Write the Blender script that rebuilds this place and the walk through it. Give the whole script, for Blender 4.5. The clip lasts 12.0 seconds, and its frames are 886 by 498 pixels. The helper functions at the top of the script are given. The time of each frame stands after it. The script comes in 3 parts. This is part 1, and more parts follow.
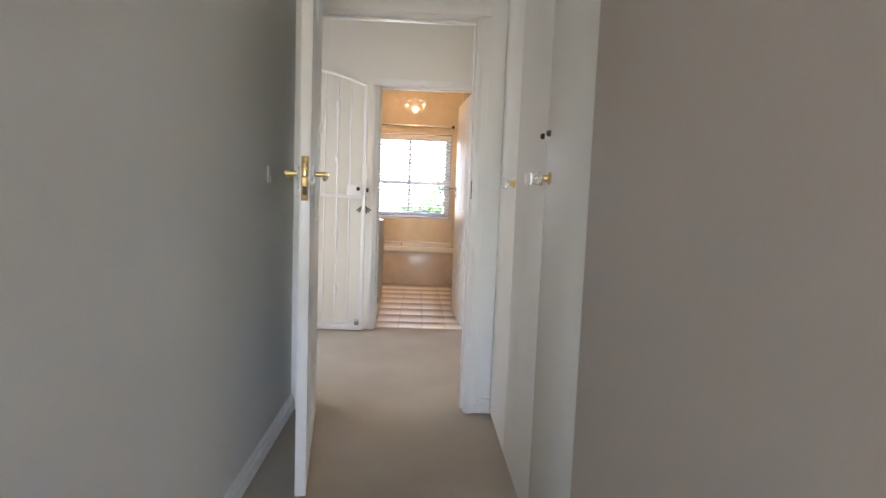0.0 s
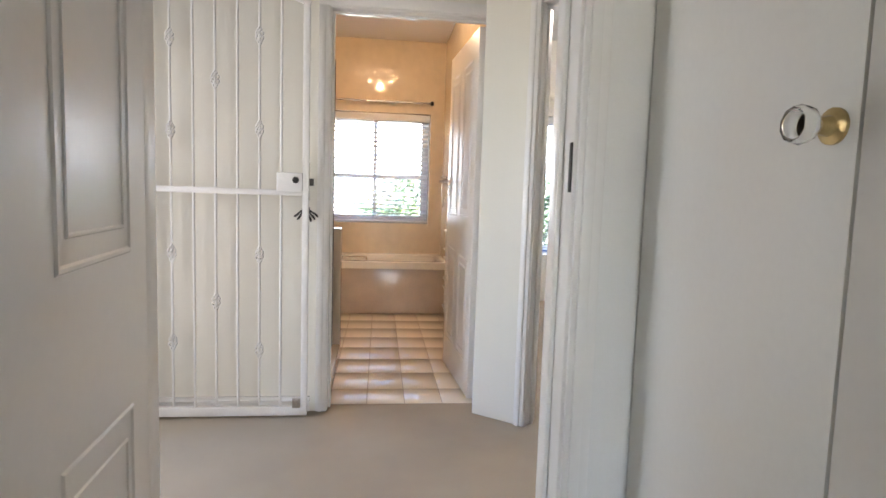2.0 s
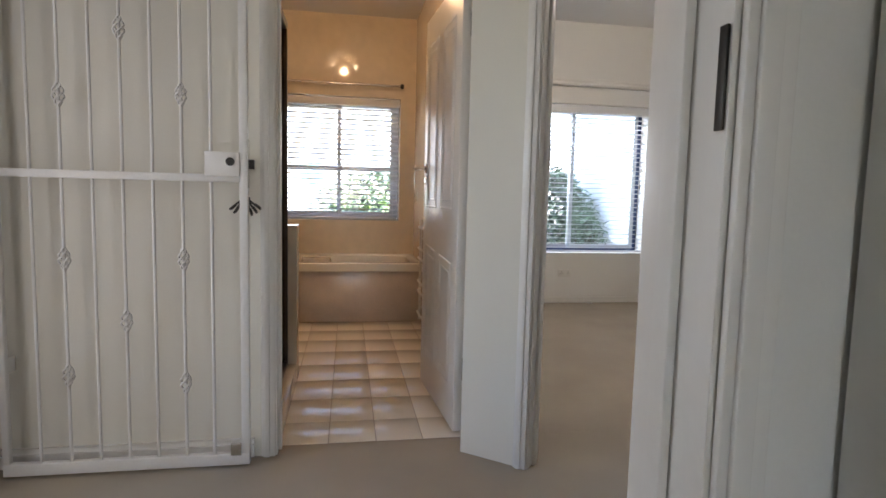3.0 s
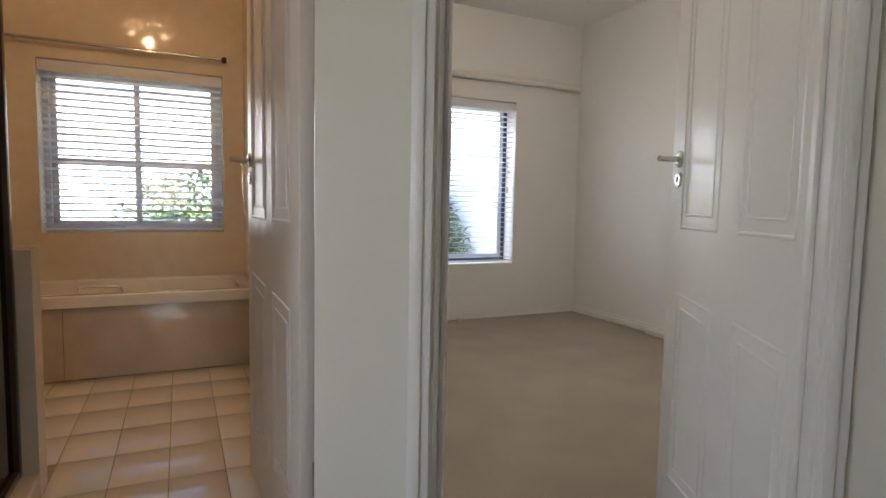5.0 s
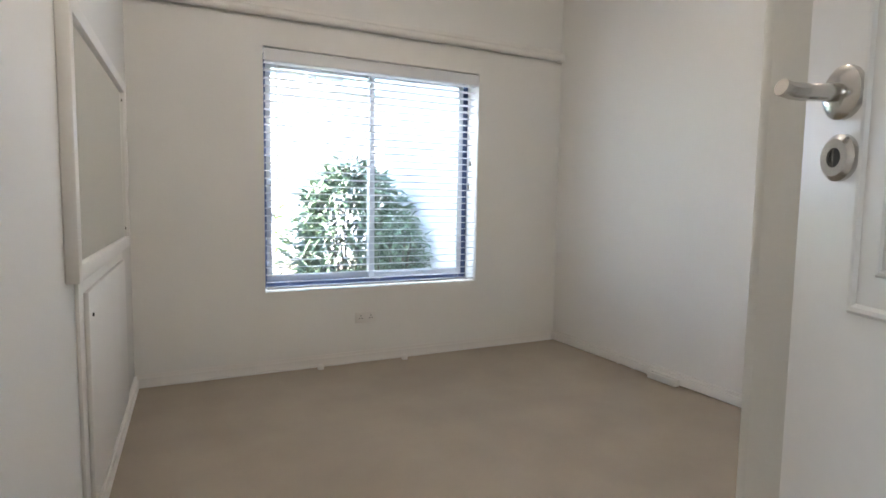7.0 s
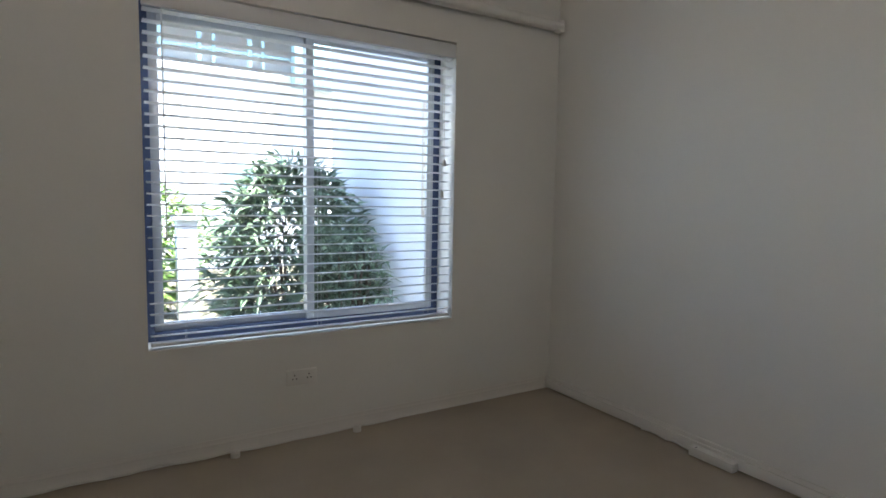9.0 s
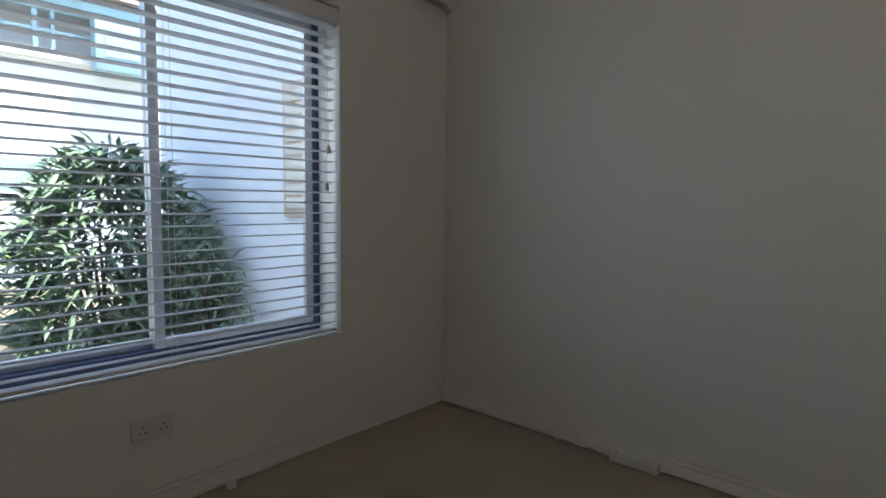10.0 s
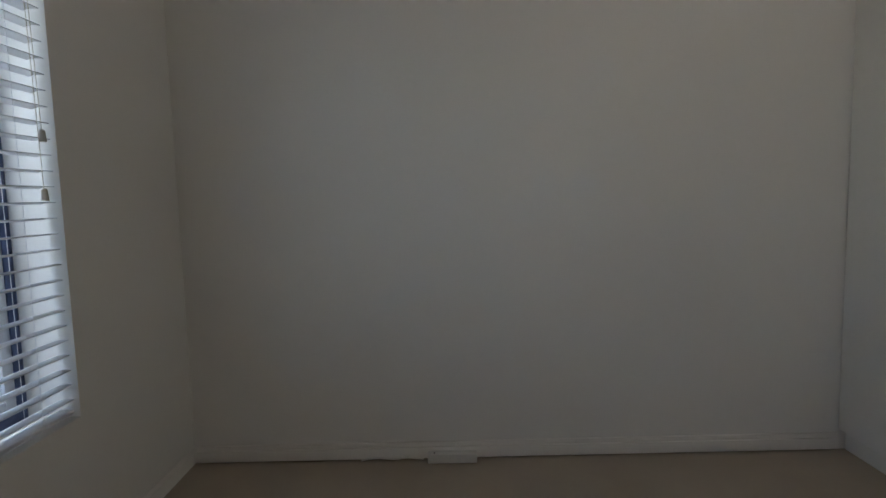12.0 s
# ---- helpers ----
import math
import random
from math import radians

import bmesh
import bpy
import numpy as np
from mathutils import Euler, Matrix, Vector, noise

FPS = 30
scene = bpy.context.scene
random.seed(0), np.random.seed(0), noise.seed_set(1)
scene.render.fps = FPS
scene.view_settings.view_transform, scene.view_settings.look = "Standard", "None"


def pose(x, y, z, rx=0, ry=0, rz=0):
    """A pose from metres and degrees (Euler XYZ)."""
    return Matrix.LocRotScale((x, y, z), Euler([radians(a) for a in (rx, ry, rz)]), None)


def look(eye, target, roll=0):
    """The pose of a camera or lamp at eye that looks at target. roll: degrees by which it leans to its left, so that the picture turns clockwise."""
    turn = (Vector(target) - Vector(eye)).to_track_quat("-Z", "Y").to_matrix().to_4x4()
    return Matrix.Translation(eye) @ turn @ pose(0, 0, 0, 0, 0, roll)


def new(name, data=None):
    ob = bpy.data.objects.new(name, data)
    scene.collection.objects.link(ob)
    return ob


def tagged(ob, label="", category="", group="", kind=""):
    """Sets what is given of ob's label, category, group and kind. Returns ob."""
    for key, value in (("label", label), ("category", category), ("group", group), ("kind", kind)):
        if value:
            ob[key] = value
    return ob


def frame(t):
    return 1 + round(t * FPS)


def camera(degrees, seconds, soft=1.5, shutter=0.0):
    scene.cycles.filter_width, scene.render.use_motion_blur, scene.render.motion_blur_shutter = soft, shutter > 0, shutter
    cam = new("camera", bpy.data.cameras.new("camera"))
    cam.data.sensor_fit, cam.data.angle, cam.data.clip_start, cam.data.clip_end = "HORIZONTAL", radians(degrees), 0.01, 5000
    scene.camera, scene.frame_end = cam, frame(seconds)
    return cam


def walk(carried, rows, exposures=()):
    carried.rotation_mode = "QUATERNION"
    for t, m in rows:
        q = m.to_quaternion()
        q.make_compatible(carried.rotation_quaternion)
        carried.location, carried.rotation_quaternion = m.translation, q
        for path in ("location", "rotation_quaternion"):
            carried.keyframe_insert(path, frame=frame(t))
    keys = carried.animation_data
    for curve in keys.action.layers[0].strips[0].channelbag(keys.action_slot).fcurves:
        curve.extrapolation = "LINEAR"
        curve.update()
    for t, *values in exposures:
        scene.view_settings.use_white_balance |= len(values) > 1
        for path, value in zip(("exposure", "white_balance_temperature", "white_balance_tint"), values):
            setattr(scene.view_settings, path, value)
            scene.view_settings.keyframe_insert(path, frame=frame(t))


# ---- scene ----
cam = camera(76.8, 12.0, soft=1.6)
PATH = [
    (0, (0.084, 0.6, 1.131), (0.172, 2.59, 0.949), 2.2),
    (0.5, (0.006, 1.084, 1.13), (0.123, 3.072, 0.947), 2.1),
    (1, (-0.018, 1.576, 1.124), (0.143, 3.561, 0.942), 2.0),
    (1.5, (-0.029, 2.025, 1.122), (0.172, 4.006, 0.942), 1.9),
    (2, (-0.017, 2.428, 1.11), (0.21, 4.407, 0.931), 1.8),
    (2.5, (-0.002, 2.735, 1.069), (0.263, 4.71, 0.892), 1.8),
    (2.7, (0.005, 2.85, 1.062), (0.288, 4.822, 0.882), 1.6),
    (4.3, (0.011, 3.556, 1.064), (0.736, 5.413, 0.903), 1.2),
    (4.5, (0.044, 3.654, 1.065), (0.81, 5.494, 0.905), 1.2),
    (5, (0.192, 3.889, 1.073), (1.043, 5.692, 0.914), 1.1),
    (5.5, (0.392, 4.152, 1.09), (1.303, 5.926, 0.932), 0.8),
    (6, (0.644, 4.409, 1.082), (1.58, 6.169, 0.919), 1.0),
    (6.5, (0.834, 4.639, 1.088), (1.753, 6.408, 0.924), 0.9),
    (8.5, (1.41, 5.553, 1.202), (2.246, 7.361, 1.02), 1.0),
    (9, (1.433, 5.835, 1.191), (2.467, 7.538, 1.017), 1.0),
    (9.5, (1.45, 6.102, 1.171), (2.72, 7.638, 1.006), 0.8),
    (10, (1.462, 6.354, 1.155), (2.945, 7.685, 0.991), 0.6),
    (10.5, (1.486, 6.6, 1.132), (3.219, 7.587, 0.977), 0.2),
    (11, (1.51, 6.84, 1.105), (3.39, 7.514, 0.972), 0.0),
    (11.5, (1.454, 7.095, 1.12), (3.418, 7.45, 0.984), -0.8),
    (12, (1.397, 7.307, 1.189), (3.388, 7.324, 1.0), -1.5),
]
EXPOSURES = [(0, 4.72, 6500, 15), (0.5, 5.05, 6500, 15), (1, 5.02, 6500, 15), (1.5, 4.85, 6500, 15), (2, 4.6, 6500, 15), (2.5, 4.1, 6500, 15), (4.4, 3.5, 6800, 14), (5, 3.55, 6800, 14), (5.5, 3.72, 6800, 14), (6.5, 3.95, 6350, 13), (8.5, 3.05, 6250, 11), (9.5, 2.35, 6250, 11), (10.5, 1.7, 6250, 11), (11, 1.55, 6250, 11), (11.5, 1.8, 6250, 11), (12, 2.25, 6250, 11)]
walk(cam, [(t, look(eye, target, roll)) for t, eye, target, roll in PATH], EXPOSURES)

# ---- world, sun and large lights ----
world = bpy.data.worlds.new("sky")
scene.world = world
world.use_nodes = True
sky = world.node_tree.nodes.new("ShaderNodeTexSky")
sky.sky_type, sky.sun_disc = "NISHITA", False
sky.sun_elevation, sky.sun_rotation = radians(70), radians(143)
world.node_tree.links.new(sky.outputs[0], world.node_tree.nodes["Background"].inputs[0])
world.node_tree.nodes["Background"].inputs[1].default_value = 0.15
sun = new("sun", bpy.data.lights.new("sun", "SUN"))
sun.data.energy, sun.data.angle, sun.data.color = 5.0, radians(0.5), (1, 0.95, 0.87)
sun.matrix_world = look((3, -4, 14), (0, 0, 0))


def area_light(name, eye, target, w, h, watts, colour):
    lamp = new(name, bpy.data.lights.new(name, "AREA"))
    lamp.data.shape, lamp.data.size, lamp.data.size_y = "RECTANGLE", w, h
    lamp.data.energy, lamp.data.color = watts, colour
    lamp.matrix_world = look(eye, target)
    return lamp


def bulb_light(name, at, watts, colour, radius=0.04):
    lamp = new(name, bpy.data.lights.new(name, "POINT"))
    lamp.data.energy, lamp.data.color, lamp.data.shadow_soft_size = watts, colour, radius
    lamp.location = at
    return lamp


# sky light in the window behind the start
area_light("room_window_light", (-0.05, -2.35, 1.4), (-0.05, 2, 1.2), 0.9, 1.3, 0.85, (0.98, 0.95, 0.9))
# daylight from the left of the landing, set in an added, unseen doorway
area_light("landing_daylight", (-1.36, 4.45, 1.1), (0, 4.45, 1.0), 0.9, 1.9, 0.52, (1, 0.94, 0.9))
# added fill lamp outside, above the window head, boosting sky light into the bedroom
area_light("bedroom_sky_fill", (2.33, 8.95, 2.45), (2.33, 7.4, 0.6), 1.5, 0.5, 6.5, (0.86, 0.94, 1))
bulb_light("bedroom_lamp_light", (1.95, 6.3, 2.62), 1.75, (1, 0.89, 0.78), 0.08)
bulb_light("bathroom_lamp_light", (-0.05, 6.75, 2.6), 1.1, (1, 0.6, 0.3))


# ---- materials ----
def material(name, colour, rough=0.5, metal=0.0, vary=0.05, scale=6.0, bump=0.0, bump_scale=120.0, spec=0.5, coat=0.0, random_tint=0.0):
    m = bpy.data.materials.new(name)
    m.use_nodes = True
    nt = m.node_tree
    b = nt.nodes["Principled BSDF"]
    b.inputs["Roughness"].default_value = rough
    b.inputs["Metallic"].default_value = metal
    b.inputs["Specular IOR Level"].default_value = spec
    b.inputs["Coat Weight"].default_value = coat
    tc = nt.nodes.new("ShaderNodeTexCoord")
    n1 = nt.nodes.new("ShaderNodeTexNoise")
    n1.inputs["Scale"].default_value = scale
    n1.inputs["Detail"].default_value = 6
    n2 = nt.nodes.new("ShaderNodeTexNoise")
    n2.inputs["Scale"].default_value = bump_scale
    n2.inputs["Detail"].default_value = 3
    for n in (n1, n2):
        nt.links.new(tc.outputs["Object"], n.inputs["Vector"])
    ramp = nt.nodes.new("ShaderNodeValToRGB")
    ramp.color_ramp.elements[0].position, ramp.color_ramp.elements[1].position = 0.3, 0.7
    ramp.color_ramp.elements[0].color = (*[c * (1 - vary) for c in colour], 1)
    ramp.color_ramp.elements[1].color = (*[min(1, c * (1 + vary)) for c in colour], 1)
    nt.links.new(n1.outputs["Fac"], ramp.inputs["Fac"])
    out = ramp.outputs["Color"]
    mix = nt.nodes.new("ShaderNodeMixRGB")
    mix.blend_type = "MULTIPLY"
    mix.inputs["Fac"].default_value = min(1, vary * 3)
    nt.links.new(out, mix.inputs["Color1"])
    nt.links.new(n2.outputs["Fac"], mix.inputs["Color2"])
    bright = nt.nodes.new("ShaderNodeMath")
    bright.operation = "MULTIPLY_ADD"
    bright.inputs[1].default_value, bright.inputs[2].default_value = 0.8, 0.6
    nt.links.new(n2.outputs["Fac"], bright.inputs[0])
    nt.links.new(bright.outputs[0], mix.inputs["Color2"])
    out = mix.outputs["Color"]
    if random_tint:
        info = nt.nodes.new("ShaderNodeObjectInfo")
        hsv = nt.nodes.new("ShaderNodeHueSaturation")
        mr = nt.nodes.new("ShaderNodeMapRange")
        mr.inputs["To Min"].default_value, mr.inputs["To Max"].default_value = 1 - random_tint, 1 + random_tint
        nt.links.new(info.outputs["Random"], mr.inputs["Value"])
        nt.links.new(mr.outputs["Result"], hsv.inputs["Value"])
        nt.links.new(out, hsv.inputs["Color"])
        out = hsv.outputs["Color"]
    nt.links.new(out, b.inputs["Base Color"])
    if bump:
        bp = nt.nodes.new("ShaderNodeBump")
        bp.inputs["Strength"].default_value, bp.inputs["Distance"].default_value = bump, 0.002
        nt.links.new(n2.outputs["Fac"], bp.inputs["Height"])
        nt.links.new(bp.outputs["Normal"], b.inputs["Normal"])
    return m


def leaf_material(name, dark, light):
    m = material(name, dark, 0.45, vary=0.2, scale=3)
    nt = m.node_tree
    geo = nt.nodes.new("ShaderNodeNewGeometry")
    ramp = nt.nodes.new("ShaderNodeValToRGB")
    ramp.color_ramp.elements[0].color, ramp.color_ramp.elements[1].color = (*dark, 1), (*light, 1)
    nt.links.new(geo.outputs["Random Per Island"], ramp.inputs["Fac"])
    nt.links.new(ramp.outputs["Color"], nt.nodes["Principled BSDF"].inputs["Base Color"])
    return m


def glass_material(name, tint):
    m = bpy.data.materials.new(name)
    m.use_nodes = True
    b = m.node_tree.nodes["Principled BSDF"]
    b.inputs["Base Color"].default_value = (*tint, 1)
    b.inputs["Transmission Weight"].default_value = 1
    b.inputs["Roughness"].default_value = 0.02
    return m


WALL = material("white_wall_paint", (0.76, 0.755, 0.73), 0.6, vary=0.02, scale=1.3, bump=0.12, bump_scale=160)
CREAM = material("cream_wall_paint", (0.76, 0.735, 0.66), 0.6, vary=0.02, scale=1.3, bump=0.12, bump_scale=160)
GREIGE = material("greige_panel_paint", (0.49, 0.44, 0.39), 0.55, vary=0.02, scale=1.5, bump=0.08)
CEIL = material("ceiling_paint", (0.8, 0.8, 0.79), 0.8, vary=0.015, scale=1, bump=0.1)
GLOSS = material("white_gloss_paint", (0.78, 0.765, 0.735), 0.32, vary=0.02, scale=3, bump=0.06, bump_scale=60)
CUPB = material("cupboard_paint", (0.8, 0.795, 0.755), 0.4, vary=0.02, scale=2, bump=0.06, bump_scale=80)
CARPET = material("beige_carpet", (0.40, 0.35, 0.285), 0.95, vary=0.07, scale=2.2, bump=0.9, bump_scale=420, spec=0.1)
TILE = material("glazed_floor_tile", (0.74, 0.69, 0.61), 0.15, vary=0.012, scale=7, random_tint=0.03)
GROUT = material("grey_grout", (0.34, 0.29, 0.24), 0.9, vary=0.1, scale=20)
WTILE = material("glazed_wall_tile", (0.72, 0.63, 0.5), 0.07, vary=0.05, scale=3, bump=0.03, bump_scale=12)
BPANEL = material("bath_panel_tile", (0.56, 0.47, 0.39), 0.22, vary=0.08, scale=5)
ENAMEL = material("white_enamel", (0.8, 0.77, 0.72), 0.12, vary=0.01)
BRASS = material("worn_brass", (0.56, 0.42, 0.2), 0.28, 1.0, vary=0.12, scale=40)
CHROME = material("satin_chrome", (0.62, 0.6, 0.57), 0.22, 1.0, vary=0.05, scale=30)
DARK = material("dark_metal", (0.03, 0.028, 0.026), 0.4, 0.5, vary=0.1)
OLDBRASS = material("tarnished_brass", (0.3, 0.21, 0.09), 0.4, 1.0, vary=0.35, scale=45, bump=0.2)
BRONZE = material("dark_bronze_aluminium", (0.07, 0.05, 0.035), 0.35, 0.6, vary=0.1)
GATE = material("white_gate_enamel", (0.78, 0.77, 0.75), 0.4, vary=0.03, scale=12, bump=0.1)
SLAT = material("white_blind_slat", (0.72, 0.73, 0.75), 0.4, vary=0.01)
NAVY = material("dark_blue_aluminium", (0.05, 0.075, 0.16), 0.4, 0.2, vary=0.05)
SILVER = material("pale_aluminium", (0.55, 0.57, 0.6), 0.35, 0.4, vary=0.03)
PLASTIC = material("white_plastic", (0.72, 0.71, 0.68), 0.35, vary=0.01)
CORD = material("cream_cord", (0.62, 0.58, 0.5), 0.8, vary=0.05)
MIRROR = material("silvered_mirror", (0.86, 0.88, 0.84), 0.0, 1.0, vary=0.0)
GLASS = glass_material("clear_glass", (0.95, 0.97, 0.97))
SMOKE = glass_material("smoked_shower_glass", (0.07, 0.05, 0.035))
LEAF = leaf_material("shrub_leaves", (0.05, 0.085, 0.05), (0.16, 0.24, 0.14))
LEAF2 = leaf_material("garden_leaves", (0.06, 0.13, 0.02), (0.2, 0.32, 0.06))
BARK = material("bark", (0.12, 0.09, 0.07), 0.9, vary=0.3, scale=14, bump=0.6)
LAWN = material("lawn", (0.16, 0.145, 0.1), 0.95, vary=0.35, scale=4, bump=0.8, bump_scale=60)
PLASTER = material("white_garden_plaster", (0.72, 0.74, 0.77), 0.8, vary=0.04, scale=2, bump=0.3)
STONE = material("grey_stone", (0.3, 0.28, 0.26), 0.9, vary=0.25, scale=5, bump=0.6, bump_scale=30)
# brown timber lightened in colour to stand for outdoor glare
TIMBER = material("glare_paled_timber", (0.55, 0.44, 0.34), 0.6, vary=0.15, scale=8)
TEAL = material("pale_teal_paint", (0.3, 0.45, 0.5), 0.6, vary=0.05, scale=3)
ROOF = material("roof_tile", (0.25, 0.17, 0.13), 0.9, vary=0.15, scale=5)


# ---- building blocks ----
def add_box(bm, lo, hi, bevel=0.0, m=None):
    flat = bm.faces.layers.int.get("flat") or bm.faces.layers.int.new("flat")
    got = bmesh.ops.create_cube(bm, size=1)
    vs = got["verts"]
    for v in vs:
        v.co = Vector([(lo[i] + hi[i]) / 2 + v.co[i] * (hi[i] - lo[i]) for i in range(3)])
    if bevel:
        es = list({e for v in vs for e in v.link_edges})
        r = bmesh.ops.bevel(bm, geom=es, offset=bevel, segments=2, affect="EDGES", profile=0.5)
        vs = list({v for f in r["faces"] for v in f.verts} | {v for v in vs if v.is_valid})
    for f in {f for v in vs for f in v.link_faces}:
        f.normal_update()
        f[flat] = int(max(abs(c) for c in f.normal) > 0.999)
    if m is not None:
        bmesh.ops.transform(bm, matrix=m, verts=vs)
    return bm


def box(lo, hi, bevel=0.0, m=None):
    return add_box(bmesh.new(), lo, hi, bevel, m)


def add_tube(bm, a, b, r, r2=None, seg=12):
    a, b = Vector(a), Vector(b)
    got = bmesh.ops.create_cone(bm, cap_ends=True, segments=seg, radius1=r, radius2=r if r2 is None else r2, depth=(b - a).length)
    q = (b - a).to_track_quat("Z", "Y").to_matrix().to_4x4()
    bmesh.ops.transform(bm, matrix=Matrix.Translation((a + b) / 2) @ q, verts=got["verts"])
    return bm


def tube(a, b, r, r2=None, seg=12):
    return add_tube(bmesh.new(), a, b, r, r2, seg)


def add_path(bm, pts, r, seg=8):
    """A round bar swept along points."""
    pts = [Vector(p) for p in pts]
    rings = []
    for i, p in enumerate(pts):
        d = (pts[min(i + 1, len(pts) - 1)] - pts[max(i - 1, 0)]).normalized()
        side = d.cross(Vector((0.13, 0.31, 0.94)) if abs(d.z) < 0.9 else Vector((1, 0.2, 0))).normalized()
        up = side.cross(d)
        rings.append([bm.verts.new(p + side * r * math.cos(k * math.tau / seg) + up * r * math.sin(k * math.tau / seg)) for k in range(seg)])
    for a, b in zip(rings, rings[1:]):
        for k in range(seg):
            bm.faces.new((a[k], a[(k + 1) % seg], b[(k + 1) % seg], b[k]))
    bm.faces.new(rings[0][::-1])
    bm.faces.new(rings[-1])
    return bm


def lathe(profile, seg=20, m=None):
    """A turned shape about local z from (radius, height) pairs."""
    bm = bmesh.new()
    rings = [[bm.verts.new((r * math.cos(k * math.tau / seg), r * math.sin(k * math.tau / seg), z)) for k in range(seg)] for r, z in profile]
    for a, b in zip(rings, rings[1:]):
        for k in range(seg):
            bm.faces.new((a[k], a[(k + 1) % seg], b[(k + 1) % seg], b[k]))
    bm.faces.new(rings[0][::-1])
    bm.faces.new(rings[-1])
    if m is not None:
        bmesh.ops.transform(bm, matrix=m, verts=bm.verts)
    return bm


def mesh_ob(name, bm, mat, smooth=True):
    bmesh.ops.recalc_face_normals(bm, faces=bm.faces)
    layer = bm.faces.layers.int.get("flat")
    flags = [bool(layer and f[layer]) for f in bm.faces]
    if layer:
        bm.faces.layers.int.remove(layer)
    me = bpy.data.meshes.new(name)
    bm.to_mesh(me)
    bm.free()
    me.materials.append(mat)
    if smooth:
        me.shade_smooth()
        for p, flag in zip(me.polygons, flags):
            p.use_smooth = not flag
        me.set_sharp_from_angle(angle=radians(35))
    return new(name, me)


def thing(name, at, label, category, group="", kind=""):
    return tagged(empty_at(name, at), label, category, group, kind)


def empty_at(name, m):
    ob = new(name)
    ob.empty_display_size = 0.1
    ob.matrix_world = m if isinstance(m, Matrix) else Matrix.Translation(m)
    return ob


def part(name, bm, mat, parent, label=""):
    """A mesh under a thing, in that thing's own coordinates."""
    ob = mesh_ob(name, bm, mat)
    ob.parent = parent
    return tagged(ob, label)


def structure(name, bm, mat, label, category):
    return tagged(mesh_ob(name, bm, mat, smooth=False), label, category, kind="structure")


# ---- the large structure ----
FAC = 8.485          # inner face of the window wall
H = 2.85             # ceilings
BED_X0, BED_X1 = 0.84, 3.85
BATH_X1 = 0.66
LW0, LW1 = (0.705, 5.20), (0.84, FAC)                    # the splayed left wall of the bedroom
SPLAY = -math.degrees(math.atan2(LW1[0] - LW0[0], LW1[1] - LW0[1]))


def on_left_wall(y, z=0.0):
    u = (y - LW0[1]) / (LW1[1] - LW0[1])
    return pose(LW0[0] + u * (LW1[0] - LW0[0]) + 0.0005, y, z, 0, 0, SPLAY)


P0, P1 = Vector((0.715, 5.035)), Vector((1.315, 4.546))      # jambs of the diagonal doorway
D = (P1 - P0).normalized()
N = Vector((-D.y, D.x))                                    # into the bedroom
DIAG = Matrix(((D.x, N.x, 0, P0.x), (D.y, N.y, 0, P0.y), (0, 0, 1, 0), (0, 0, 0, 1)))
GAP = (P1 - P0).length


def wall(name, boxes, mat, label, m=None):
    bm = bmesh.new()
    for lo, hi in boxes:
        add_box(bm, lo, hi, 0.0, m)
    return structure(name, bm, mat, label, "wall")


structure("floor", box((-3.4, -2.6, -0.1), (4.1, 5.36, 0.0)), CARPET, "beige cut-pile carpet with faint wear", "floor")
structure("floor_bedroom", box((0.66, 5.362, -0.1), (4.1, 8.75, 0.0)), CARPET, "beige cut-pile carpet with faint wear", "floor")
bath_floor = structure("floor_bathroom", box((-1.75, 5.362, -0.1), (0.658, 8.75, -0.0005)), GROUT, "bathroom floor of glazed cream tiles with dark grout", "floor")
structure("ceiling", box((-3.4, -2.6, H), (4.1, 8.75, H + 0.12)), CEIL, "plain white painted ceiling", "ceiling")
structure("ceiling_bathroom", box((-1.55, 5.40, 2.75), (BATH_X1, FAC, 2.8)), CEIL, "plain white bathroom ceiling", "ceiling")

# first room
wall("wall_room_left", [((-0.75, -2.6, 0), (-0.555, 3.47, H))], WALL, "pale grey-white painted wall of the first room")
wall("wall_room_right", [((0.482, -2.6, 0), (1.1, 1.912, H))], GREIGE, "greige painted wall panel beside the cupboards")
wall("wall_room_back", [((-0.75, -2.6, 0), (-0.5, -2.45, H)), ((0.4, -2.6, 0), (0.48, -2.45, H)), ((-0.5, -2.6, 0), (0.4, -2.45, 0.75)), ((-0.5, -2.6, 2.05), (0.4, -2.45, H))], WALL, "white painted wall with a window opening")
DX0, DX1 = -0.463, 0.347
wall("wall_first_door", [((-3.2, 3.47, 0), (DX0 - 0.03, 3.61, H)), ((DX1 + 0.03, 3.47, 0), (1.9, 3.61, H)), ((DX0 - 0.03, 3.47, 2.06), (DX1 + 0.03, 3.61, H))], WALL, "white painted wall with a doorway")
# landing
wall("wall_landing_end", [((-3.2, 3.61, 0), (-3.08, 3.95, H)), ((-3.2, 4.85, 0), (-3.08, 5.28, H)), ((-3.2, 3.95, 0), (-3.08, 4.85, 0.55)), ((-3.2, 3.95, 2.25), (-3.08, 4.85, H))], WALL, "white painted wall with a tall window opening")
BX0, BX1 = -0.268, 0.526
wall("wall_landing_bath", [((-3.2, 5.28, 0), (BX0 - 0.03, 5.40, H)), ((BX1 + 0.03, 5.28, 0), (0.655, 5.40, H)), ((BX0 - 0.03, 5.28, 2.05), (BX1 + 0.03, 5.40, H))], CREAM, "cream painted wall with the bathroom doorway")
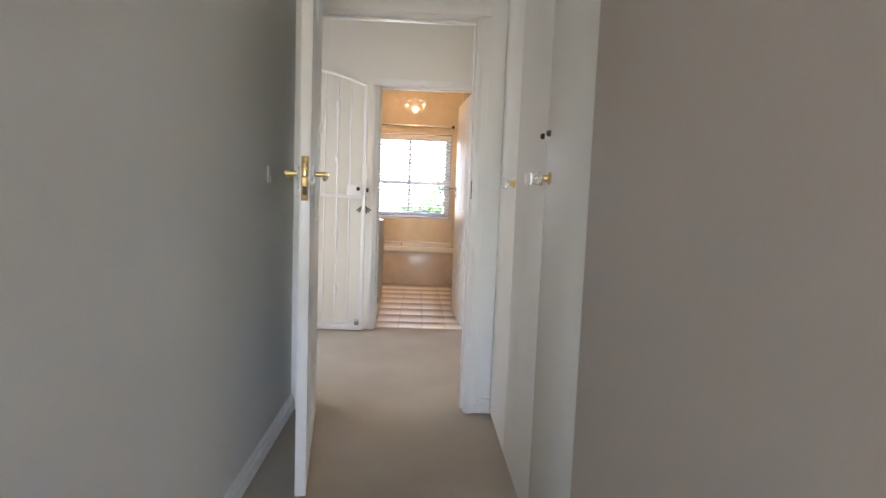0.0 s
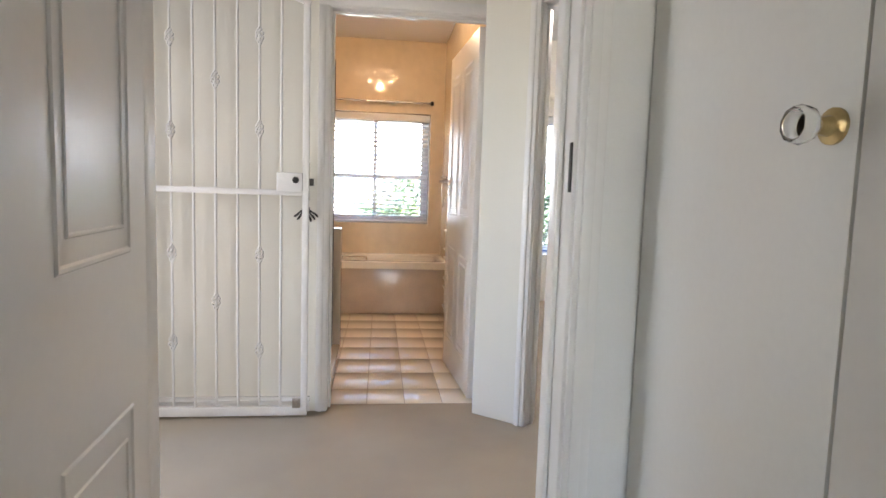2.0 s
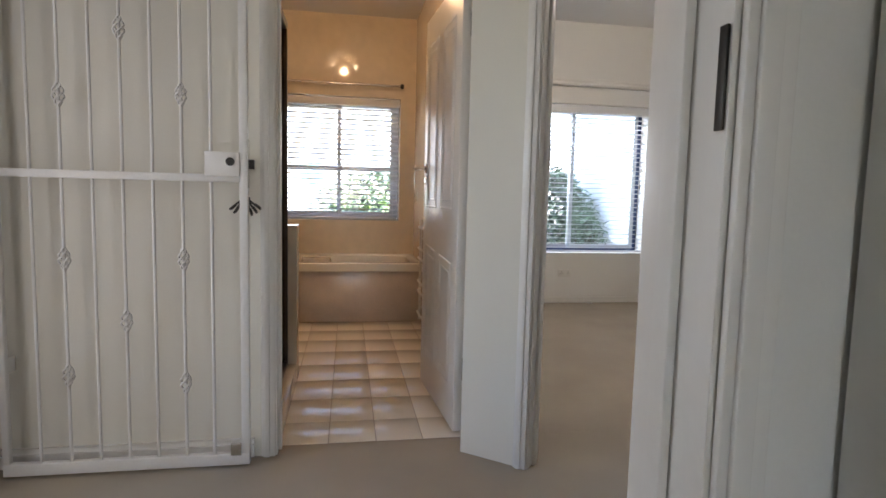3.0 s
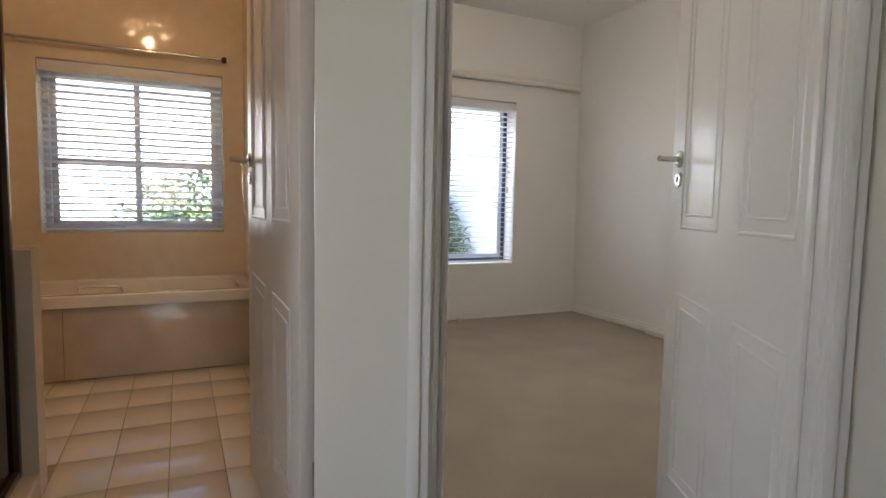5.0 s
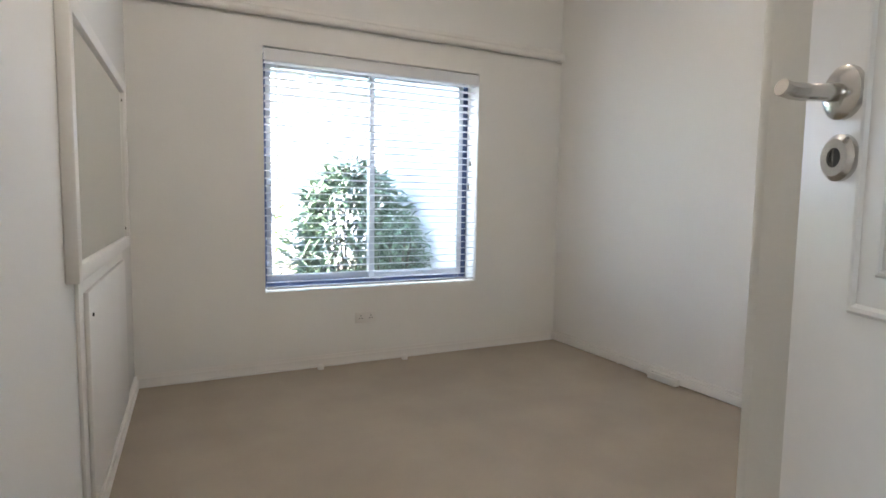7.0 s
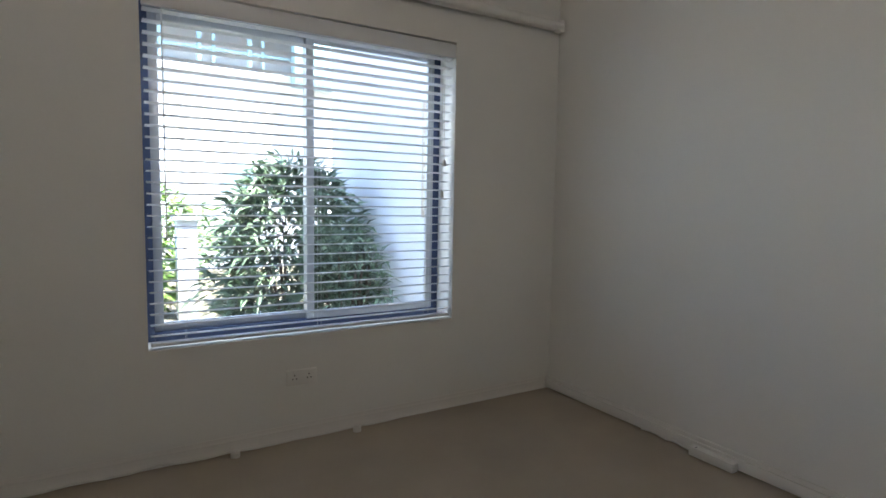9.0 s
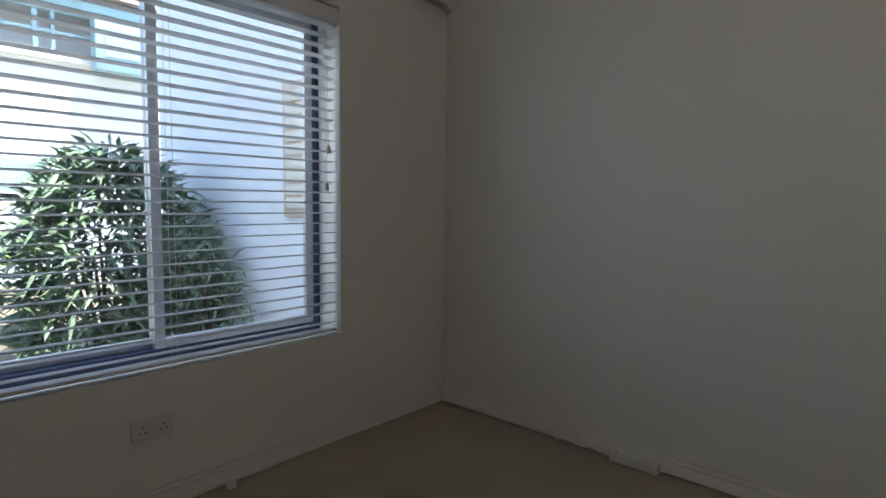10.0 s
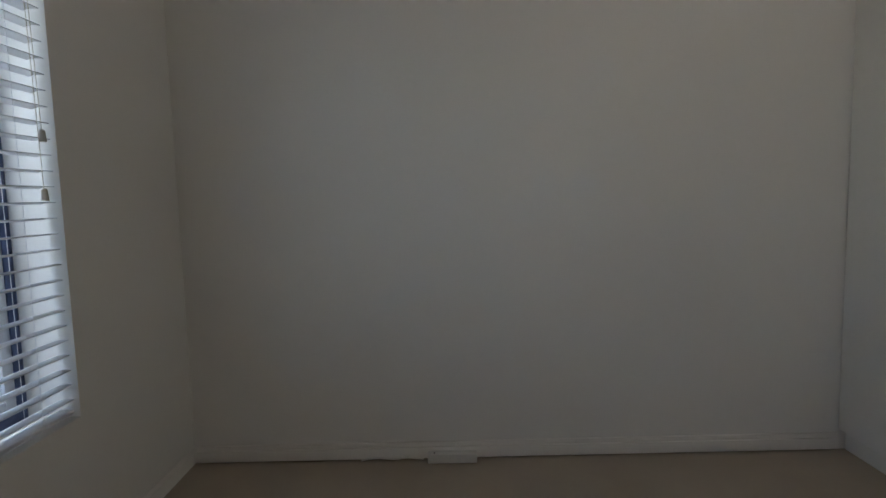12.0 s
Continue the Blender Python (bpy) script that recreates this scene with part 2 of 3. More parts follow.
wall("wall_diagonal", [((-0.30, 0, 0), (-0.03, 0.12, H)), ((GAP + 0.03, 0, 0), (GAP + 0.62, 0.12, H)), ((-0.03, 0, 2.06), (GAP + 0.03, 0.12, H))], CREAM, "cream painted diagonal wall with the bedroom doorway", DIAG)
wall("wall_landing_right", [((1.9, 3.47, 0), (2.02, 4.2, H))], WALL, "white painted wall closing the landing")
# unseen wall with a doorway, added to shape the daylight on the landing
wall("wall_added_left", [((-1.42, 3.61, 0), (-1.30, 3.97, H)), ((-1.42, 4.93, 0), (-1.30, 5.28, H)), ((-1.42, 3.97, 2.08), (-1.30, 4.93, H))], WALL, "added white painted wall with an open doorway, out of view")
# bathroom and bedroom
wall("wall_bath_bedroom", [((BATH_X1, 5.20, 0), (0.69, FAC, H))], WALL, "white painted wall between bathroom and bedroom")
bm = bmesh.new()
plan = [(0.6905, 5.20), (LW0[0], 5.20), (LW1[0], FAC), (0.6905, FAC)]
low, high = ([bm.verts.new((x, y, z)) for x, y in plan] for z in (0, H))
bm.faces.new(low[::-1])
bm.faces.new(high)
for k in range(4):
    bm.faces.new((low[k], low[(k + 1) % 4], high[(k + 1) % 4], high[k]))
structure("wall_bedroom_left", bm, WALL, "white painted bedroom wall, slightly splayed", "wall")
wall("wall_bath_left", [((-1.67, 5.40, 0), (-1.55, FAC, H))], WTILE, "glazed beige tiled bathroom wall")
wall("wall_bath_lining", [((BATH_X1 - 0.012, 5.41, 0), (BATH_X1 - 0.002, FAC, 2.75))], WTILE, "glazed beige tiled bathroom wall")
BW = (-0.66, 0.50, 0.83, 2.0)
WW = (1.578, 3.107, 0.523, 2.047)
wall("wall_facade_bedroom", [((0.75, FAC, -0.1), (WW[0], 8.74, H)), ((WW[1], FAC, -0.1), (4.1, 8.74, H)), ((WW[0], FAC, -0.1), (WW[1], 8.74, WW[2])), ((WW[0], FAC, WW[3]), (WW[1], 8.74, H))], WALL, "white painted wall with the bedroom window opening")
wall("wall_facade_bath", [((-1.75, FAC, -0.1), (BW[0], 8.74, H)), ((BW[1], FAC, -0.1), (0.748, 8.74, H)), ((BW[0], FAC, -0.1), (BW[1], 8.74, BW[2])), ((BW[0], FAC, BW[3]), (BW[1], 8.74, H))], WTILE, "glazed beige tiled wall with the bathroom window opening")
wall("wall_bedroom_right", [((BED_X1, 4.2, 0), (4.1, FAC, H))], WALL, "plain white painted bedroom wall")
wall("wall_bedroom_back", [((2.02, 4.2, 0), (BED_X1, 4.94, H))], WALL, "white painted wall behind the cupboards")


def skirting(name, a, b, h=0.08, t=0.02, mat=GLOSS):
    a, b = Vector((*a, 0)), Vector((*b, 0))
    d = (b - a)
    m = Matrix.Translation(a) @ Matrix.Rotation(math.atan2(d.y, d.x), 4, "Z")
    bm = add_box(bmesh.new(), (0, 0.0005, 0.007), (d.length, t, h * 0.72), 0.002, m)
    add_box(bm, (0, 0.0005, h * 0.725), (d.length, t * 0.65, h), 0.003, m)
    ob = mesh_ob(name, bm, mat)
    return tagged(ob, "white painted moulded timber skirting board", "skirting board", kind="structure")


skirting("baseboard_window", (BED_X1 - 0.016, FAC), (LW1[0], FAC), t=-0.02)
skirting("baseboard_right", (BED_X1, 5.57), (BED_X1, FAC))
skirting("baseboard_left", LW0, (LW1[0] - 0.001, FAC - 0.02), t=-0.02)
skirting("baseboard_room", (-0.555, -2.4), (-0.555, 3.46), t=-0.02)
skirting("baseboard_corner", (0.412, 3.47), (0.488, 3.47), t=-0.02)
skirting("baseboard_landing", (-3.05, 5.28), (BX0 - 0.09, 5.28), t=-0.02)


def door_frame(name, w, h, depth, m, label, arch=0.06, proud=0.012, back=True):
    """Jamb lining, stops and architraves round an opening from x 0 to w, front at y 0."""
    ob = tagged(empty_at(name, m), label, "door frame", kind="structure")
    for nm, lo, hi in (("jamb", (-0.03, 0, 0), (0, depth, h)), ("jamb", (w, 0, 0), (w + 0.03, depth, h)), ("head", (-0.03, 0, h), (w + 0.03, depth, h + 0.03))):
        part(nm, box(lo, hi, 0.002), GLOSS, ob)
    for nm, lo, hi in (("stop", (0.0005, depth * 0.4, 0), (0.012, depth * 0.62, h - 0.012)), ("stop", (w - 0.012, depth * 0.4, 0), (w - 0.0005, depth * 0.62, h - 0.012)), ("stop", (0.0005, depth * 0.4, h - 0.012), (w - 0.0005, depth * 0.62, h - 0.0005))):
        part(nm, box(lo, hi, 0.002), GLOSS, ob)
    sides = [(-proud, -0.0005)] + ([(depth + 0.0005, depth + proud)] if back else [])
    for y0, y1 in sides:
        for x0, x1 in ((-arch, -0.006), (w + 0.006, w + arch)):
            bm = box((x0, y0, 0), (x1, y1, h + 0.006), 0.004)
            mid = (x0 + x1) / 2
            yy = (y0 - 0.006, y0 + 0.002) if y0 < 0 else (y1 - 0.002, y1 + 0.006)
            add_box(bm, (mid - 0.016, yy[0], 0), (mid + 0.006, yy[1], h + 0.004), 0.0025)
            part("architrave", bm, GLOSS, ob)
        part("architrave", box((-arch, y0, h + 0.0065), (w + arch, y1, h + arch), 0.004), GLOSS, ob)
    return ob


frame_a = door_frame("door_frame_1", DX1 - DX0, 2.03, 0.14, Matrix.Translation((DX0, 3.47, 0)), "white painted timber door frame of the first room")
frame_b = door_frame("door_frame_2", BX1 - BX0, 2.02, 0.12, Matrix.Translation((BX0, 5.28, 0)), "white painted timber frame of the bathroom door")
frame_c = door_frame("door_frame_3", GAP, 2.03, 0.12, DIAG, "white painted timber frame of the bedroom door", back=False)
part("strike_plate", box((DX1 - DX0 - 0.004, 0.003, 1.13), (DX1 - DX0 - 0.0002, 0.014, 1.225), 0.001), DARK, frame_a, "dark steel strike plate")
plate = part("strike_plate", box((0.0002, 0.078, 1.15), (0.003, 0.119, 1.30), 0.001), PLASTIC, frame_c, "white painted strike plate with a dark slot")
part("slot", box((0.0028, 0.084, 1.185), (0.0042, 0.098, 1.275)), DARK, plate)
part("hinge", tube((BX1 - BX0 + 0.004, 0.118, 1.15), (BX1 - BX0 + 0.004, 0.118, 1.25), 0.006), BRASS, frame_b)


# ---- doors ----
def ridge_loop(bm, pts, w, y, rise):
    """A low moulded ridge along a closed loop of (x, z) points on a door face."""
    n = len(pts)
    cx, cz = sum(p[0] for p in pts) / n, sum(p[1] for p in pts) / n

    def inset(d):
        out = []
        for i in range(n):
            a, b, c = (Vector(pts[(i + k) % n]) for k in (-1, 0, 1))
            d1, d2 = (b - a).normalized(), (c - b).normalized()
            n1, n2 = Vector((-d1.y, d1.x)), Vector((-d2.y, d2.x))
            o = (n1 + n2) / (1 + n1.dot(n2))
            out.append(b + o * d)
        return out
    rows = [(inset(k * w), h) for k, h in ((0, 0), (0.3, rise), (0.7, rise), (1, 0))]
    rings = [[bm.verts.new((p.x, y + h, p.y)) for p in ring] for ring, h in rows]
    for a, b in zip(rings, rings[1:]):
        for i in range(n):
            bm.faces.new((a[i], a[(i + 1) % n], b[(i + 1) % n], b[i]))


def panel_loops(w, h):
    """Outer loops of the four moulded panels: square-bottomed above, sloping tops below."""
    a0, a1, b0, b1 = 0.10, w * 0.44, w * 0.575, w - 0.085
    zs = 1.01
    return [
        [(a0, zs), (a1, zs), (a1, h - 0.13), (a0, h - 0.13)],
        [(b0, zs), (b1, zs), (b1, h - 0.13), (b0, h - 0.13)],
        [(a0, 0.2), (a1, 0.2), (a1, 0.785), (a0, 0.765)],
        [(b0, 0.2), (b1, 0.2), (b1, 0.81), (b0, 0.79)],
    ]


def door_leaf(name, m, w, label, metal, h=2.0, lever=0.115, plate=True, zh=1.2, stub=False, rose=None):
    """A moulded four-panel leaf; x from the hinge to the free edge, faces at y 0 and 0.04."""
    ob = tagged(empty_at(name, m), label, "door", kind="structure")
    part("leaf", box((0, 0, 0.012), (w, 0.04, h + 0.012), 0.0025), GLOSS, ob)
    for side in (0, 1):
        for loop in panel_loops(w, h):
            bm = bmesh.new()
            y, s = (0.04, 1) if side else (0.0, -1)
            ridge_loop(bm, loop, 0.011, y + s * 0.0003, s * 0.003)
            cx, cz = sum(p[0] for p in loop) / 4, sum(p[1] for p in loop) / 4
            inner = []
            for x, z in loop:
                inner.append((x + (0.032 if x < cx else -0.032), z + (0.04 if z < cz else -0.045)))
            ridge_loop(bm, inner, 0.007, y + s * 0.0003, s * 0.0025)
            part("panel_moulding", bm, GLOSS, ob)
    for s, y in ((1, 0.04), (-1, 0.0)):
        xh = w - 0.062
        base = Matrix.Translation((xh, y, zh)) @ Matrix.Rotation(-s * math.pi / 2, 4, "X")
        handle = part("handle", lathe([(0.027, 0), (0.027, 0.006), (0.02, 0.011), (0.0105, 0.012)], 20, base), rose or metal, ob)
        bm = bmesh.new()
        if stub:
            add_path(bm, [(xh, y + s * 0.04, zh), (xh - 0.004, y + s * 0.06, zh), (xh - 0.01, y + s * 0.07, zh + 0.001), (xh - 0.011, y + s * 0.074, zh + 0.002)], 0.0085, 10)
        else:
            add_path(bm, [(xh + 0.004, y + s * 0.046, zh), (xh - 0.03, y + s * 0.05, zh + 0.003), (xh - lever * 0.6, y + s * 0.052, zh + 0.002), (xh - lever * 0.85, y + s * 0.05, zh - 0.004), (xh - lever, y + s * 0.043, zh - 0.014)], 0.0088, 10)
        add_tube(bm, (xh, y + s * 0.008, zh), (xh, y + s * 0.05, zh), 0.0095, 0.0085, 12)
        part("lever", bm, metal, handle)
        base2 = Matrix.Translation((xh, y, zh - 0.065)) @ Matrix.Rotation(-s * math.pi / 2, 4, "X")
        esc = part("escutcheon", lathe([(0.024, 0), (0.024, 0.005), (0.019, 0.009), (0.01, 0.009), (0.009, 0.004)], 20, base2), rose or metal, ob)
        part("keyhole", box((xh - 0.004, y + s * 0.0045 - 0.001, zh - 0.078), (xh + 0.004, y + s * 0.0045 + 0.0015, zh - 0.054)), DARK, esc)
    if plate:
        lock = part("lock_plate", box((w - 0.001, 0.008, zh - 0.095), (w + 0.0025, 0.032, zh + 0.06), 0.001), OLDBRASS, ob, "worn brass mortice lock plate")
        part("latch", box((w + 0.002, 0.013, zh - 0.012), (w + 0.012, 0.027, zh + 0.016), 0.002), BRASS, lock)
        part("bolt", box((w + 0.002, 0.013, zh - 0.075), (w + 0.004, 0.027, zh - 0.045), 0.001), DARK, lock)
    for z in (0.25, 1.75):
        part("hinge", tube((-0.004, 0.0, z), (-0.004, 0.0, z + 0.1), 0.006), metal, ob)
    return ob


door_leaf("door_1", pose(-0.463, 3.452, 0, 0, 0, -82), 0.87, "white moulded panel door standing open, brass lever handle", BRASS, zh=1.198, rose=PLASTIC)
door_leaf("door_2", pose(0.521, 5.403, 0, 0, 0, 94), 0.74, "white moulded panel bathroom door standing open", CHROME, zh=1.222, stub=True)
door_leaf("door_3", pose(1.372, 4.534, 0, 0, 0, 65), 0.765, "white moulded panel bedroom door standing open", CHROME, zh=1.23, stub=True)


# ---- windows and blinds ----
def window(name, x0, x1, z0, z1, y, label, transom=None, outer=NAVY):
    ob = tagged(empty_at(name, Matrix.Translation((0, 0, 0))), label, "window", kind="structure")
    t = 0.038
    mid = (x0 + x1) / 2
    bm = bmesh.new()
    for lo, hi in (((x0, y, z0), (x0 + t, y + 0.07, z1)), ((x1 - t, y, z0), (x1, y + 0.07, z1)), ((x0 + t, y, z0), (x1 - t, y + 0.07, z0 + t)), ((x0 + t, y, z1 - t), (x1 - t, y + 0.07, z1))):
        add_box(bm, lo, hi, 0.003)
    part("window_frame", bm, outer, ob)
    for k, (a, b, yy) in enumerate(((x0 + t, mid + 0.02, y + 0.036), (mid - 0.02, x1 - t, y + 0.004))):
        sash = bmesh.new()
        s = 0.04
        for lo, hi in (((a, yy, z0 + t), (a + s, yy + 0.026, z1 - t)), ((b - s, yy, z0 + t), (b, yy + 0.026, z1 - t)), ((a + s, yy, z0 + t), (b - s, yy + 0.026, z0 + t + s)), ((a + s, yy, z1 - t - s), (b - s, yy + 0.026, z1 - t))):
            add_box(sash, lo, hi, 0.002)
        if transom:
            add_box(sash, (a + s, yy, transom - 0.025), (b - s, yy + 0.026, transom + 0.025), 0.002)
        so = part("sash", sash, SILVER, ob)
        pane = part("pane", box((a + s, yy + 0.011, z0 + t + s), (b - s, yy + 0.015, z1 - t - s)), GLASS, so)
        pane.visible_shadow = False
    part("window_sill", box((x0 - 0.03, 8.742, z0 - 0.05), (x1 + 0.03, 8.83, z0 - 0.001), 0.006), PLASTER, ob)
    return ob


window("window_1", WW[0] + 0.001, WW[1] - 0.001, WW[2] + 0.001, WW[3] - 0.001, 8.65, "dark blue aluminium sliding window with two sashes")
window("window_2", BW[0] + 0.001, BW[1] - 0.001, BW[2] + 0.001, BW[3] - 0.001, 8.65, "aluminium bathroom window with a transom", transom=1.33, outer=SILVER)


def venetian(name, x0, x1, z0, z1, y, label, tilt, pitch=0.0475, depth=0.048, cords=True):
    ob = thing(name, (0, 0, 0), label, "window blind")
    part("headrail", box((x0, y - 0.018, z1 - 0.07), (x1, y + 0.03, z1 - 0.014), 0.003), SLAT, ob)
    part("valance", box((x0 - 0.004, y - 0.042, z1 - 0.085), (x1 + 0.004, y - 0.024, z1 - 0.012), 0.004), SLAT, ob, "white valance board")
    part("bottom_rail", box((x0, y - 0.024, z0 + 0.012), (x1, y + 0.024, z0 + 0.026), 0.004), SLAT, ob)
    bm = bmesh.new()
    n = 6
    top, bot = [], []
    for k in range(n + 1):
        u = k / n - 0.5
        c, s = math.cos(radians(tilt)), math.sin(radians(tilt))
        h = 0.003 * (1 - 4 * u * u)
        yy, zz = u * depth * c - h * s, u * depth * s + h * c
        top.append([bm.verts.new((x, yy, zz + 0.0013)) for x in (x0, x1)])
        bot.append([bm.verts.new((x, yy, zz - 0.0013)) for x in (x0, x1)])
    for k in range(n):
        bm.faces.new((top[k][0], top[k][1], top[k + 1][1], top[k + 1][0]))
        bm.faces.new((bot[k][1], bot[k][0], bot[k + 1][0], bot[k + 1][1]))
        for e in (0, 1):
            bm.faces.new((top[k][e], top[k + 1][e], bot[k + 1][e], bot[k][e]))
    for k in (0, n):
        bm.faces.new((top[k][0], top[k][1], bot[k][1], bot[k][0]))
    first = part("slat", bm, SLAT, ob)
    z = z0 + 0.055
    i = 0
    rnd = random.Random(4)
    while z < z1 - 0.08:
        s = first if i == 0 else new("slat", first.data)
        s.parent = ob
        s.location = (0, y, z)
        s.rotation_euler = (radians(rnd.uniform(-1.5, 1.5)), 0, 0)
        z += pitch
        i += 1
    for x in (x0 + 0.14, (x0 + x1) / 2, x1 - 0.14):
        bm = tube((x, y - 0.027, z0 + 0.02), (x, y - 0.027, z1 - 0.07), 0.0009, seg=5)
        add_tube(bm, (x, y + 0.027, z0 + 0.02), (x, y + 0.027, z1 - 0.07), 0.0009, seg=5)
        part("ladder_cord", bm, SLAT, ob)
    if cords:
        for dx, zt in ((0.0, 1.225), (0.012, 1.395)):
            x = x1 - 0.075 + dx
            pull = part("pull_cord", tube((x, y - 0.045, zt), (x, y - 0.034, z1 - 0.03), 0.0012, seg=6), CORD, ob)
            part("tassel", lathe([(0.003, 0.016), (0.008, 0.012), (0.009, 0), (0.0105, -0.018), (0.009, -0.02)], 10, Matrix.Translation((x, y - 0.046, zt))), CORD, pull, "wooden acorn tassel")
        part("tilt_wand", tube((x0 + 0.07, y - 0.036, 1.0), (x0 + 0.07, y - 0.034, z1 - 0.05), 0.003, seg=8), SLAT, ob)
    return ob


venetian("venetian_blind", WW[0] + 0.012, WW[1] - 0.012, WW[2] + 0.002, WW[3], 8.518, "white wide-slat venetian blind, lowered with open slats", -4)
venetian("venetian_blind", BW[0] + 0.012, BW[1] - 0.012, BW[2] + 0.002, BW[3], 8.518, "white wide-slat venetian blind in the bathroom window", -14, cords=False)

# ---- first room ----
def knob_mesh(parent, at, label=""):
    m = Matrix.Translation(at) @ Matrix.Rotation(-math.pi / 2, 4, "Y")
    k = part("knob", lathe([(0.021, 0), (0.021, 0.004), (0.012, 0.008), (0.009, 0.022), (0.012, 0.026)], 18, m), BRASS, parent, "brass knob base")
    part("glass_knob", lathe([(0.012, 0.026), (0.02, 0.033), (0.023, 0.043), (0.02, 0.052), (0.011, 0.056)], 10, m), GLASS, k, "faceted clear glass knob")


def cupboard_unit(y0, y1, knob_y, hole_y=None):
    ob = thing("built_in_cupboard", (0.49, y0, 0), "off-white painted built-in cupboard with glass and brass knob", "cupboard", "cupboards of the first room")
    w = y1 - y0
    part("body", box((0.022, 0, 0.0), (0.58, w, H - 0.005)), CUPB, ob)
    d = part("door", box((0, 0.0022, 0.012), (0.02, w - 0.0022, H - 0.06), 0.0025), CUPB, ob)
    knob_mesh(d, (0, knob_y - y0, 1.205))
    if hole_y:
        part("catch", lathe([(0.010, 0), (0.010, 0.008), (0.007, 0.012)], 12, Matrix.Translation((0, hole_y - y0, 1.348)) @ Matrix.Rotation(-math.pi / 2, 4, "Y")), DARK, d, "small dark door catch")
    return ob


cupboard_unit(1.93, 2.425, 2.36, 2.385)
cupboard_unit(2.425, 2.98, 2.48, 2.475)
cupboard_unit(2.98, 3.465, 3.015)


def wall_switch(m, label, w=0.075, h=0.115, toggles=2, name="light_switch", category="light switch"):
    ob = thing(name, m, label, category)
    part("plate", box((-w / 2, 0, -h / 2), (w / 2, 0.007, h / 2), 0.003), PLASTIC, ob)
    for k in range(toggles):
        part("rocker", box((-0.009, 0.0065, -h / 4 + k * h / 2 - 0.012), (0.009, 0.011, -h / 4 + k * h / 2 + 0.012), 0.002), PLASTIC, ob)
    return ob


wall_switch(pose(-0.555, 3.0, 1.2, 0, 0, -90), "white plastic light switch on the wall behind the open door", w=0.06, h=0.07, toggles=1)

# ---- landing: the security gate ----
def security_gate():
    ob = thing("security_gate", (-1.22, 5.2, 0.012), "white steel security gate with arched top, folded open", "security gate")
    W, HS, HC = 0.86, 1.99, 2.11

    def arch(x):
        u = x / W
        return HS + (HC - HS) * math.sin(math.pi * min(1, max(0, (1 - u)) / 1.25 + 0.0)) if u > 0 else HC - 0.03
    part("stile", box((0, -0.012, 0.03), (0.022, 0.012, arch(0.01)), 0.002), GATE, ob)
    part("stile", box((W - 0.03, -0.012, 0.0), (W, 0.012, HS + 0.01), 0.002), GATE, ob)
    part("bottom_rail", box((0, -0.014, 0.0), (W, 0.014, 0.045), 0.003), GATE, ob)
    part("middle_rail", box((0.022, -0.012, 1.09), (W - 0.03, 0.012, 1.118), 0.002), GATE, ob)
    bm = bmesh.new()
    add_path(bm, [(W * k / 16, 0, arch(W * k / 16)) for k in range(17)], 0.014, 8)
    part("top_rail", bm, GATE, ob)
    knots = {2: (0.37, 0.8, 1.38, 1.8), 4: (0.57, 1.62), 6: (0.33, 0.8, 1.4, 1.83)}
    for k in range(1, 8):
        x = 0.022 + k * (W - 0.052) / 8
        bar = part("bar", tube((x, 0, 0.04), (x, 0, arch(x)), 0.006, seg=8), GATE, ob)
        for z in knots.get(k, ()):
            bm = bmesh.new()
            for j in range(4):
                pts = []
                for s in range(11):
                    u = s / 10
                    r = 0.004 + 0.015 * math.sin(math.pi * u)
                    a = j * math.pi / 2 + u * math.tau * 0.8
                    pts.append((x + r * math.cos(a), r * math.sin(a), z - 0.04 + 0.08 * u))
                add_path(bm, pts, 0.0035, 5)
            part("basket_knot", bm, GATE, bar)
    lock = part("lock_box", box((W - 0.15, -0.02, 1.11), (W - 0.028, 0.016, 1.2), 0.004), GATE, ob)
    part("keyhole", lathe([(0.016, 0), (0.016, 0.003), (0.01, 0.004)], 14, Matrix.Translation((W - 0.06, -0.02, 1.165)) @ Matrix.Rotation(math.pi / 2, 4, "X")), DARK, lock)
    part("deadbolt", box((W - 0.001, -0.008, 1.14), (W + 0.022, 0.008, 1.175), 0.002), DARK, lock)
    part("lock_strip", box((W, -0.011, 1.07), (W + 0.003, 0.011, 1.25)), CHROME, lock)
    part("foot_bolt", box((W - 0.07, -0.02, 0.04), (W - 0.03, -0.012, 0.09), 0.003), CHROME, ob)
    for z in (0.35, 1.75):
        part("hinge", tube((-0.006, 0.01, z), (-0.006, 0.01, z + 0.1), 0.011), GATE, ob)
        part("hinge_lug", box((-0.02, 0.005, z + 0.02), (0.01, 0.078, z + 0.08), 0.003), GATE, ob)
    return ob


security_gate()


